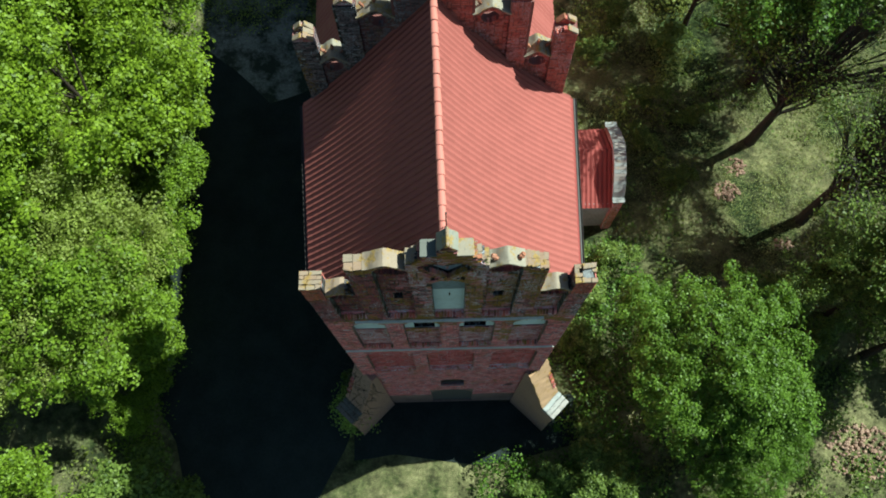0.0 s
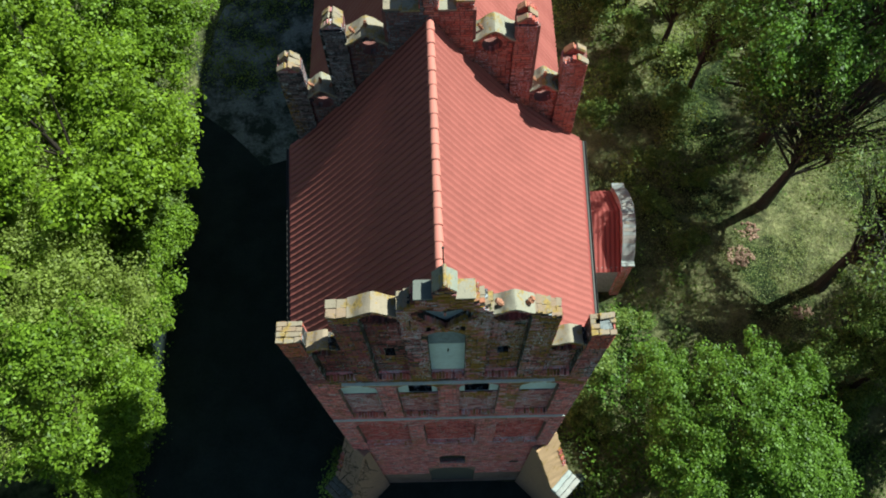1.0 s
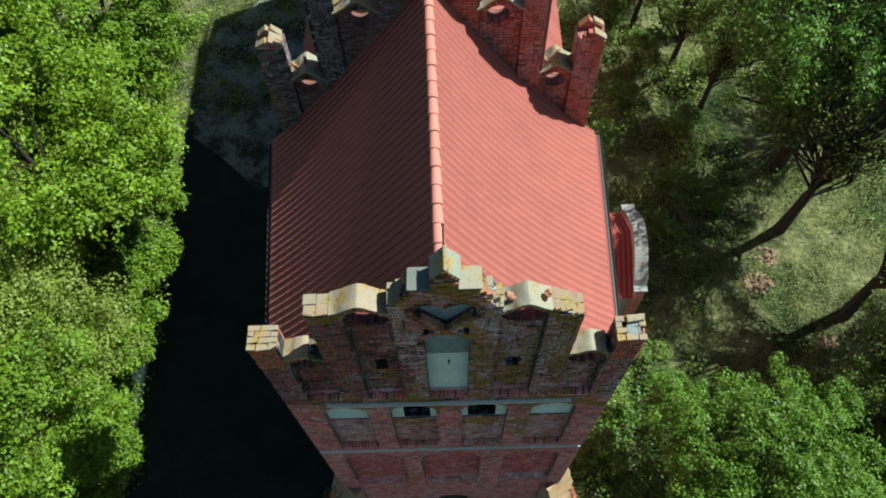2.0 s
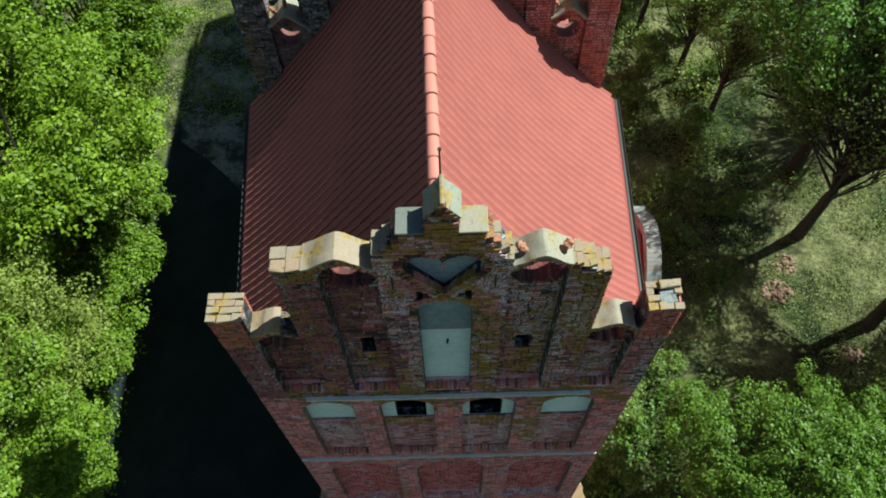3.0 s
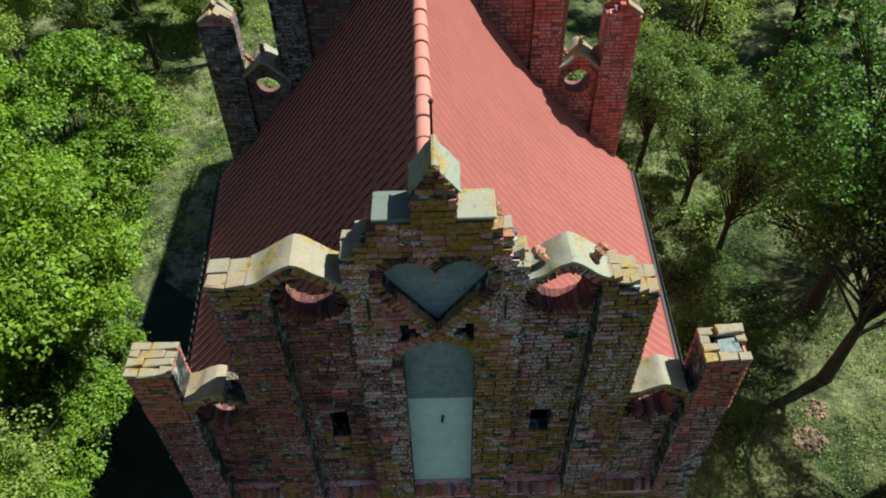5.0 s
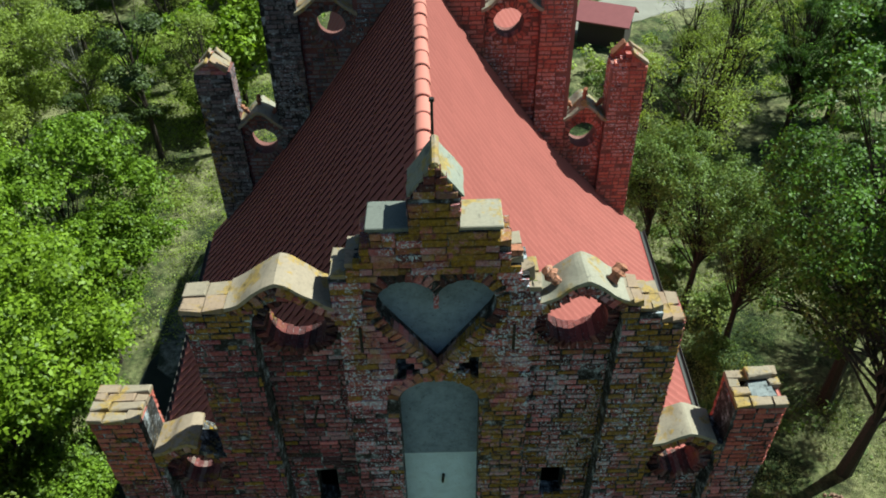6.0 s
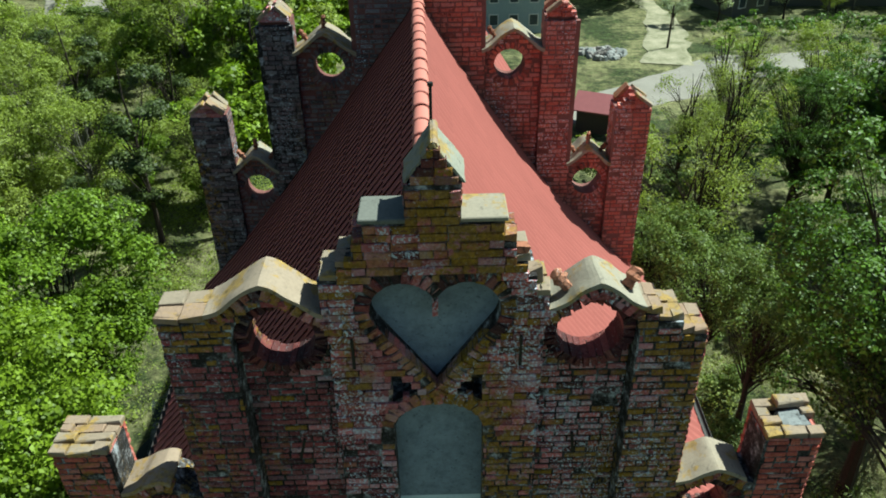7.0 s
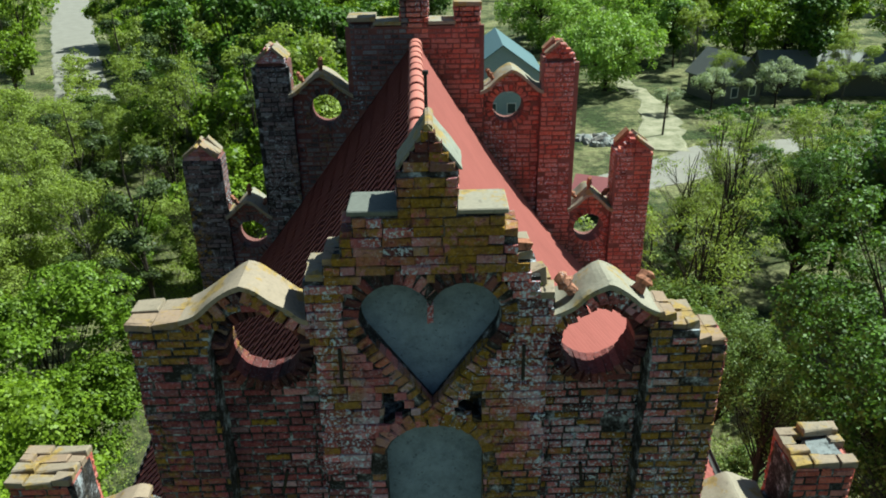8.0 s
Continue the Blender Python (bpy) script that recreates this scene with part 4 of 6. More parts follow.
def rear_top(x):
    a = abs(x)
    if a < 0.21:
        return 26.95
    if a < 0.60:
        return 26.0
    if a < 0.98:
        return 26.06 if x < 0 else 26.26
    if a < 1.97:
        return 24.93 + 0.33 * ogee((a - 1.475) / 0.495)
    if a < 2.44:
        return 25.46
    if a < 3.20:
        return 22.93 + 0.29 * ogee((a - 2.82) / 0.38)
    return 23.94


def rear_depth(x, z):
    a = abs(x)
    if z > rear_top(x) - 0.02 or a > 3.78 or z < 25.4 - a * 1.5 - 0.3:
        return None
    for c, oz, r in R_OCULI:
        if math.hypot(a - c, z - oz) < r + 0.115:
            return None
    if 1.04 < a < 1.93 or 2.50 < a < 3.18:
        return 0.09
    return 0.0


bm = bmesh.new()
loops = [outline(rear_top, -3.78, 3.78, 14.0)] + [ellipse_arc(s * c, z, r, r, 27, 0, math.tau * 27 / 28) for c, z, r in R_OCULI for s in (-1, 1)]
slab(bm, loops, 0.09, 0.46)
rear = part("rear_wall", bm, MORTAR_RED, tower)
rear.matrix_basis = pose(REAR, BACK, 0)
for a, b, top in ((-1.04, 1.04, 25.98), (1.93, 2.50, 25.4), (-2.50, -1.93, 25.4), (3.18, 3.78, 23.9), (-3.78, -3.18, 23.9)):
    bm = bmesh.new()
    box(bm, a, b, 0.0, 0.09, 14.0, top)
    pilaster = part("rear_pilaster", bm, MORTAR_RED if b > 0.5 else MORTAR, tower)
    pilaster.matrix_basis = pose(REAR, BACK, 0)
# roof's bounce light is put into the brick colour: redder right, dark grey left
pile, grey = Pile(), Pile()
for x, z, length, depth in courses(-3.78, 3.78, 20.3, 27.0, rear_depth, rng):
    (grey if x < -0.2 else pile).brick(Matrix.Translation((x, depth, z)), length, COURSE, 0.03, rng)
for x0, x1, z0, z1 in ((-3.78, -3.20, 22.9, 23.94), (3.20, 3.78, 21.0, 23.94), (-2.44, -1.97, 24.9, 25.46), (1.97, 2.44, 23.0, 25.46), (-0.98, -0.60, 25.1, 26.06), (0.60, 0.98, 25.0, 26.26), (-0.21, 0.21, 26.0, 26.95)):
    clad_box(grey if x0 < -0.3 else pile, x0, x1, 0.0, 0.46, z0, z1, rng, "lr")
for group, mat in ((pile, BRICK_REAR), (grey, BRICK_GREY_SHADE)):
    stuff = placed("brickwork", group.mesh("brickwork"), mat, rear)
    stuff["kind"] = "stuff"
for c, z, r in R_OCULI:
    for s in (-1, 1):
        hub = new("oculus_ring")
        hub.parent = rear
        ring_bricks(hub, (s * c, z), r, 0.105, 0.075, 0.24, 24, RING_RED if s > 0 else RING_GREY_SHADE, rng)


def broken_cap(parent, cx, half, z0, rise):
    """What is left of a small brick saddle roof: two gablets and tilted bricks with gaps."""
    hub = new("pinnacle_roof")
    hub.parent = parent
    hub["label"] = "broken brick saddle roof on a pinnacle"
    for y0, y1 in ((0.0, 0.13), (0.33, 0.46)):
        for k in range(3):
            w = half * (1 - k / 3.2)
            for q in range(2):
                m = Matrix.Translation((cx + (q - 0.5) * w * 0.98, (y0 + y1) / 2, z0 + 0.038 + k * 0.074))
                brick_part(hub, m, w * 0.95, 0.125, 0.068, RING_RED if cx > 0 else BRICK_ONE, rng)
    tilt = math.degrees(math.atan2(rise, half))
    for s in (-1, 1):
        for k in range(3):
            if rng.random() < 0.22:
                continue
            y = 0.06 + k * 0.17
            m = pose(cx + s * half * 0.55, y, z0 + rise * 0.62 + rng.uniform(-0.01, 0.02), rng.uniform(-5, 5), s * tilt + rng.uniform(-6, 6), rng.uniform(-6, 6))
            brick_part(hub, m, half * rng.uniform(1.0, 1.35), 0.155, 0.05, TERRACOTTA if rng.random() < 0.35 else CAP_WHITE, rng)


rear_copings = []
for s in (-1, 1):
    rear_copings.append((s * 1.475, 0.495, coping(rear, s * 1.475 - 0.495, s * 1.475 + 0.495, 24.99, 0.33, -0.05, 0.52, 0.06, CAP, "grey cement coping of the rear gable", seed=5 + s), 24.99, 0.33))
    rear_copings.append((s * 2.82, 0.38, coping(rear, s * 2.82 - 0.38, s * 2.82 + 0.38, 22.99, 0.29, -0.05, 0.52, 0.06, CAP, "grey cement coping of the rear gable", seed=9 + s), 22.99, 0.29))
    broken_cap(rear, s * 3.49, 0.27, 23.94, 0.25)
    broken_cap(rear, s * 2.205, 0.225, 25.46, 0.22)
    bm = bmesh.new()
    box(bm, *sorted((s * 0.20, s * 0.61)), -0.03, 0.50, 26.0, 26.05)
    part("shoulder_slab", rough_up(bm, 0.006, 6), CAP, rear)
    bm = bmesh.new()
    z = 26.06 if s < 0 else 26.26
    box(bm, *sorted((s * 0.585, s * 1.0)), -0.03, 0.50, z, z + 0.06)
    part("shoulder_slab", rough_up(bm, 0.008, 6), CAP_WHITE, rear)
bm = bmesh.new()
box(bm, -0.24, 0.24, -0.03, 0.5, 26.95, 27.02)
part("shoulder_slab", bm, CAP_WHITE, rear)


def crocket_mesh():
    """A knobbly terracotta bud on a short stalk."""
    bm = bmesh.new()
    tube(bm, [(0, 0, -0.03), (0, 0, 0.05), (0.005, 0, 0.085), (0.0, 0, 0.13), (0.01, 0, 0.17), (0.02, 0, 0.20)], [0.035, 0.03, 0.052, 0.035, 0.042, 0.012], 8)
    rough_up(bm, 0.012, 18)
    mesh = bpy.data.meshes.new("crocket")
    bm.to_mesh(mesh)
    bm.free()
    mesh.materials.append(TERRACOTTA)
    return mesh


CROCKET = crocket_mesh()
for c, h, _, zend, rise in rear_copings:
    for u in (-0.55, 0.0, 0.55):
        if c > 0 and h > 0.45 and u > -0.2:
            continue
        if c < 0 and h > 0.45 and u > 0.2:
            continue
        slope = (ogee(min(1, u + 0.05)) - ogee(max(-1, u - 0.05))) * rise / (0.1 * h)
        placed("crocket", CROCKET, None, rear, "terracotta crocket", pose(c + h * u, 0.2, zend + rise * ogee(u) - 0.01, 0, -math.degrees(math.atan(slope)) * 0.9, 20 * u))
for u in (-0.62, 0.62):
    placed("crocket", CROCKET, None, front_wall, "broken terracotta crocket", pose(1.375 + 0.425 * u, 0.16, 24.99 + 0.01, -18, 42 * u / 0.62, 12) @ Matrix.Diagonal((1.5, 1.5, 0.85, 1)))


# ---- roof of the tower ----
def bell_cast(steep, flat, across, top, eave, late, n=12):
    """A roof line that flattens towards the eaves; the larger late is, the nearer to them."""
    pts, x, z = [(0.0, 0.0)], 0.0, 0.0
    for i in range(n):
        a = radians(steep + (flat - steep) * ((i + 0.5) / n) ** late)
        x, z = x + math.cos(a), z - math.sin(a)
        pts.append((x, z))
    return tuple((px * across / x, top + pz * (top - eave) / -z) for px, pz in pts)


PROFILES = {-1: bell_cast(53.6, 45.5, 4.05, 25.78, 20.55, 3.0), 1: bell_cast(58.0, 39.0, 4.05, 25.78, 20.48, 1.4)}


def roof_centre(y):
    return -0.06 - 0.018 * y


def roof_at(s, profile):
    """Distance from the centre line, height and slope after s metres down from the ridge."""
    for (x0, z0), (x1, z1) in zip(profile, profile[1:]):
        d = math.hypot(x1 - x0, z1 - z0)
        if s <= d or (x1, z1) == profile[-1]:
            return x0 + (x1 - x0) * s / d, z0 + (z1 - z0) * s / d, math.atan2(z0 - z1, x1 - x0)
        s -= d


ROW, COL = 0.345, 0.183


def tile_shape():
    """One pantile: x across, y down the slope, z out; its foot lies on the next one."""
    us = (0.0, 0.13, 0.27, 0.5, 0.73, 0.87, 1.0)
    wave = (0.022, 0.015, -0.003, -0.019, -0.006, 0.007, 0.011)
    verts, faces = [], []
    for y, lift in ((-0.004, -0.004), (ROW * 0.5, 0.001), (ROW + 0.004, 0.006)):
        verts += [((u - 0.5) * COL, y, w + lift) for u, w in zip(us, wave)]
    for r in range(2):
        for i in range(6):
            faces.append((r * 7 + i, r * 7 + 7 + i, r * 7 + 8 + i, r * 7 + 1 + i))
    return verts, faces


TV, TF = tile_shape()
TILE_MESH = bpy.data.meshes.new("roof_tile")
TILE_MESH.from_pydata(TV, [], TF)
TILE_MESH.update()
TILE_MESH.materials.append(TILE_ONE)
for p in TILE_MESH.polygons:
    p.use_smooth = True

for s in (-1, 1):
    PROFILE = PROFILES[s]
    ROOF_LENGTH = sum(math.hypot(b[0] - a[0], b[1] - a[1]) for a, b in zip(PROFILE, PROFILE[1:]))
    bm = bmesh.new()
    rows = []
    cuts = 24
    for i in range(cuts + 1):
        y = 0.44 + (BACK - 0.4) * i / cuts
        grow = 1 + (y - 4.2) * 0.012
        line = [(s * x * grow + roof_centre(y), z) for x, z in PROFILE]
        rows.append([bm.verts.new((x, y, z - 0.07)) for x, z in line] + [bm.verts.new((x, y, z - 0.2)) for x, z in reversed(line)])
    around = 2 * len(PROFILE)
    for a, b in zip(rows, rows[1:]):
        for i in range(around):
            j = (i + 1) % around
            bm.faces.new((a[i], a[j], b[j], b[i]))
    bm.faces.new(rows[0])
    bm.faces.new(rows[-1])
    bmesh.ops.recalc_face_normals(bm, faces=list(bm.faces))
    deck = part("roof_slope", bm, TILE_OLD, tower, "steep red tiled roof slope with flared eaves")
    verts, faces = [], []
    cols = int((BACK - 0.42) / COL) + 1
    count = 0
    for r in range(int(ROOF_LENGTH / ROW) + 1):
        sx = r * ROW
        if sx + ROW > ROOF_LENGTH + 0.09:
            break
        x, z, slope = roof_at(sx, PROFILE)
        x2, z2, _ = roof_at(min(sx + ROW, ROOF_LENGTH + 0.08), PROFILE)
        slope = math.atan2(z - z2, x2 - x)
        for c in range(cols):
            y = 0.44 + (c + 0.5) * COL
            grow = 1 + (y - 4.2) * 0.012
            down = Vector((s * math.cos(slope), 0, -math.sin(slope)))
            out = Vector((s * math.sin(slope), 0, math.cos(slope)))
            across = down.cross(out)
            m = Matrix((across, down, out)).transposed().to_4x4()
            m.translation = Vector((s * x * grow + roof_centre(y), y, z)) + rng.uniform(-0.0012, 0.0012) * out
            if c < 17 and count < 299:
                placed("roof_tile", TILE_MESH, None, deck, "", m)
                count += 1
            else:
                at = len(verts)
                verts += [tuple(m @ Vector(v)) for v in TV]
                faces += [tuple(at + i for i in f) for f in TF]
    me = bpy.data.meshes.new("roof_tiles")
    me.from_pydata(verts, [], faces)
    me.update()
    for p in me.polygons:
        p.use_smooth = True
    ob = placed("tiling", me, TILE_MANY, deck)
    ob["kind"] = "stuff"
    # gutter
    bm = bmesh.new()
    rows = []
    for y in (0.5, BACK + 0.05):
        grow = 1 + (y - 4.2) * 0.012
        cx = s * (4.09 * grow) + roof_centre(y)
        outer = [(cx + 0.05 * math.cos(a), 20.44 + 0.05 * math.sin(a)) for a in [math.pi + math.pi * i / 8 for i in range(9)]]
        inner = [(cx + 0.043 * math.cos(a), 20.44 + 0.043 * math.sin(a)) for a in [math.tau - math.pi * i / 8 for i in range(9)]]
        rows.append([bm.verts.new((x, y, z)) for x, z in outer + inner])
    for i in range(18):
        j = (i + 1) % 18
        bm.faces.new((rows[0][i], rows[0][j], rows[1][j], rows[1][i]))
    bmesh.ops.recalc_face_normals(bm, faces=list(bm.faces))
    part("gutter", bm, ZINC, tower, "half-round metal gutter along the eaves")

# ridge tiles, each lapping the next
bm = bmesh.new()
n = 8
rows = []
for y, r in ((0.0, 0.098), (0.03, 0.101), (0.39, 0.082)):
    rows.append([bm.verts.new((r * math.cos(math.pi * i / n), y, r * 0.85 * math.sin(math.pi * i / n))) for i in range(n + 1)])
rows.insert(0, [bm.verts.new((0.082 * math.cos(math.pi * i / n), 0.0, 0.082 * 0.85 * math.sin(math.pi * i / n))) for i in range(n + 1)])
for a, b in zip(rows, rows[1:]):
    for i in range(n):
        bm.faces.new((a[i], b[i], b[i + 1], a[i + 1]))
for f in bm.faces:
    f.smooth = True
RIDGE_MESH = bpy.data.meshes.new("ridge_tile")
bm.to_mesh(RIDGE_MESH)
bm.free()
RIDGE_MESH.materials.append(tile_material("ridge_tile", True, (0.48, 0.18, 0.15), 0.6))
ridge_line = new("ridge")
ridge_line.parent = tower
for i in range(17):
    y = 0.42 + i * 0.365
    placed("ridge_tile", RIDGE_MESH, None, ridge_line, "", pose(roof_centre(y), y, 25.75 + 0.006 * (i % 2), -1.2, rng.uniform(-1.5, 1.5), rng.uniform(-1, 1) + 1.6))
bm = bmesh.new()
tube(bm, [(0, 0, 25.7), (0, 0, 26.62)], [0.014, 0.013], 8)
tube(bm, [(0, 0, 26.60), (0, 0, 26.63)], [0.024, 0.024], 8)
rod = part("lightning_rod", bm, IRON, tower, "short dark iron rod behind the gable top")
rod.matrix_basis = pose(0.0, 0.66, 0)


# ---- buttresses ----
def buttress(sx, label):
    """A plastered diagonal corner buttress: a sloping top, broken along its outer edge, over a block of grey stones."""
    hub = new("buttress")
    hub.parent = tower
    hub["label"] = label
    hub.matrix_basis = pose(sx * 3.63, 0.06, 0, 0, 0, -45 if sx > 0 else -135)
    out = sx * 1.0
    bm = bmesh.new()
    pts = [(-0.3, 0), (1.95, 0), (1.85, 3.0), (1.85, 5.8), (1.18, 5.95), (0.0, 9.8), (-0.3, 9.8)]
    a = [bm.verts.new((x, -0.50, z)) for x, z in pts]
    b = [bm.verts.new((x, 0.50, z)) for x, z in pts]
    for i in range(7):
        j = (i + 1) % 7
        bm.faces.new((a[i], a[j], b[j], b[i]))
    bm.faces.new(a)
    bm.faces.new(b)
    bmesh.ops.recalc_face_normals(bm, faces=list(bm.faces))
    bmesh.ops.triangulate(bm, faces=[f for f in bm.faces if len(f.verts) > 4])
    part("body", bm, PLASTER_BROWN, hub)
    # plastered slope with a ragged outer edge
    bm = bmesh.new()
    n = 14
    rows = []
    for i in range(n + 1):
        u = i / n
        edge = 0.53 - (0.20 if 0.35 < u < 0.8 else 0.0) + noise.noise(Vector((u * 9, sx, 0))) * 0.07
        line = [(-0.53 - noise.noise(Vector((u * 5, sx, 4))) * 0.05) * out, -0.2 * out, 0.1 * out, edge * out]
        x, z = -0.02 + 1.22 * u, 9.92 - 3.80 * u
        rows.append([bm.verts.new((x, y, z)) for y in line] + [bm.verts.new((x - 0.10, y, z - 0.03)) for y in reversed(line)])
    for p, q in zip(rows, rows[1:]):
        for i in range(8):
            j = (i + 1) % 8
            bm.faces.new((p[i], p[j], q[j], q[i]))
    bm.faces.new(rows[0])
    bm.faces.new(rows[-1])
    bmesh.ops.recalc_face_normals(bm, faces=list(bm.faces))
    # shade is put into the colour: the left slope is browner than the right
    top = part("weathering", rough_up(bm, 0.025, 4), SANDY if sx > 0 else PLASTER_BROWN, hub, "smooth sandy plastered slope with a broken edge, darkened on the shaded buttress")
    for i in range(9):
        u = 0.36 + i * 0.05
        m = pose(-0.02 + 1.22 * u, out * (0.43 + rng.uniform(-0.04, 0.04)), 9.90 - 3.80 * u, 0, 72 + rng.uniform(-8, 8), rng.uniform(-8, 8)) @ Matrix.Rotation(radians(90), 4, "Z")
        brick_part(top, m, 0.16, 0.12, 0.10, RING_RED if i % 3 else BRICK_YELLOW, rng)
    block = new("stone_block")
    block.parent = hub
    block["label"] = "block of three pale grey stones, darkened on the shaded buttress"
    for i in range(3):
        bm = bmesh.new()
        box(bm, 1.20 + i * 0.225, 1.41 + i * 0.225, -0.55, 0.55, 5.75, 6.1 - 0.05 * i)
        bevelled(bm, 0.02)
        bmesh.ops.subdivide_edges(bm, edges=[e for e in bm.edges if abs(e.verts[0].co.y - e.verts[1].co.y) > 0.5], cuts=5)
        # the left stones are coloured darker for the tower's shade
        part("stone", rough_up(bm, 0.03, 4), STONE_PALE if sx > 0 else SLAB_SHADED, block)


buttress(1, "diagonal plastered corner buttress with a bright sloping top")
buttress(-1, "diagonal plastered corner buttress in the tower's shade")

# dead creeper over the shaded buttress
bm = bmesh.new()
for i in range(210):
    u, w = rng.uniform(0.0, 1.75), rng.uniform(-0.75, 0.6)
    z = 9.7 - 3.1 * u if u < 1.2 else 6.0
    p = Vector((-3.63 - 0.707 * (u + w), 0.06 - 0.707 * (u - w), z + 0.06 + rng.uniform(-0.5, 0.1)))
    d = Vector((rng.uniform(-1, 1), rng.uniform(-1, 1), rng.uniform(-0.8, 0.5))).normalized() * rng.uniform(0.25, 0.7)
    bend = Vector((rng.uniform(-1, 1), rng.uniform(-1, 1), rng.uniform(0.2, 1))) * 0.12
    tube(bm, [p, p + d * 0.5 + bend, p + d], [0.014, 0.011, 0.005], 4)
tagged(part("creeper", bm, BARK_TWIG), "tangled dead grey creeper over the shaded buttress", "creeper")


# ---- nave ----
nave = thing("church_nave", "long brick church nave with a red tiled roof behind the tower", "church nave")
bm = bmesh.new()
box(bm, -5.0, 4.4, BACK + 0.5, 35.4, 0, 13.9)
part("wall", bm, BRICK_WALL, nave)
bm = bmesh.new()
slab(bm, [[(-5.0, 13.9), (4.4, 13.9), (-0.3, 21.3)]], 35.0, 35.4)
part("gable", bm, BRICK_WALL, nave)
for s in (-1, 1):
    n, m = 260, 34
    verts, faces = [], []
    for i in range(n + 1):
        y = BACK + 0.48 + (35.7 - BACK - 0.48) * i / n
        for j in range(m + 1):
            u = j / m
            saw = (u * 18) % 1.0
            d = 0.022 * math.cos(math.tau * y / 0.24) + 0.02 * saw
            x, z = -0.3 + s * (5.0 * u), 21.7 - 7.8 * u
            verts.append((x + s * d * 0.86, y, z + d * 0.52))
    for i in range(n):
        for j in range(m):
            a = i * (m + 1) + j
            f = (a, a + 1, a + m + 2, a + m + 1)
            faces.append(f if s < 0 else f[::-1])
    me = bpy.data.meshes.new("roof_slope")
    me.from_pydata(verts, [], faces)
    me.update()
    placed("roof_slope", me, TILE_MANY, nave, "red tiled nave roof slope")
bm = bmesh.new()
tube(bm, [(-0.3, BACK + 0.5, 21.72), (-0.3, 35.7, 21.72)], [0.13, 0.13], 10)
part("ridge", bm, TILE_MANY, nave)

# ---- porch ----
porch = thing("side_porch", "low porch with dark red tiles and a curved grey parapet", "porch")
bm = bmesh.new()
box(bm, 4.4, 8.9, 9.75, 14.0, 0, 3.4)
part("wall", bm, plaster_material("porch_plaster", (0.40, 0.43, 0.42)), porch)
for s, y_eave in ((-1, 9.55), (1, 14.2)):
    verts, faces = [], []
    n, m = 110, 16
    for i in range(n + 1):
        x = 4.4 + 4.4 * i / n
        for j in range(m + 1):
            u = j / m
            d = 0.03 * math.cos(math.tau * x / 0.24) + 0.02 * ((u * 7) % 1.0)
            verts.append((x, 12.3 + (y_eave - 12.3) * u, 4.7 - 1.4 * u + d))
    for i in range(n):
        for j in range(m):
            a = i * (m + 1) + j
            f = (a, a + 1, a + m + 2, a + m + 1)
            faces.append(f if s > 0 else f[::-1])
    me = bpy.data.meshes.new("roof_slope")
    me.from_pydata(verts, [], faces)
    me.update()
    placed("roof_slope", me, TILE_OLD, porch, "dark red pantiled porch roof")
bm = bmesh.new()


def parapet_top(v):
    """Height of the porch parapet over v from -1 to 1."""
    a = abs(v)
    return 3.9 if a > 0.82 else (4.15 + 1.1 * math.cos(a / 0.82 * math.pi / 2))


n = 30
rows = []
for x in (8.75, 9.2):
    top = [bm.verts.new((x, 11.9 + 2.35 * (2 * i / n - 1), parapet_top(2 * i / n - 1))) for i in range(n + 1)]
    low = [bm.verts.new((x, 11.9 + 2.35 * (2 * i / n - 1), 0)) for i in range(n + 1)]
    rows += [top, low]
for a, b in ((0, 1), (2, 3), (0, 2)):
    for i in range(n):
        bm.faces.new((rows[a][i], rows[a][i + 1], rows[b][i + 1], rows[b][i]))
for i in (0, n):
    bm.faces.new((rows[0][i], rows[1][i], rows[3][i], rows[2][i]))
bmesh.ops.recalc_face_normals(bm, faces=list(bm.faces))
part("parapet", bm, BRICK_WALL, porch)
for i in range(n):
    bm = bmesh.new()
    v0, v1 = 2 * i / n - 1, 2 * (i + 1) / n - 1
    h0, h1 = parapet_top(v0 + 1e-4), parapet_top(v1 - 1e-4)
    if abs(h0 - h1) > 0.4:
        h0 = h1 = max(h0, h1)
    v = box(bm, 8.66, 9.29, 11.9 + 2.35 * v0 + 0.006, 11.9 + 2.35 * v1 - 0.006, 0, 0.12)
    for q in v:
        q.co.z += h0 if q.co.y < 11.9 + 2.35 * (v0 + v1) / 2 else h1
    part("coping_stone", rough_up(bm, 0.012, 4), STONE, porch)


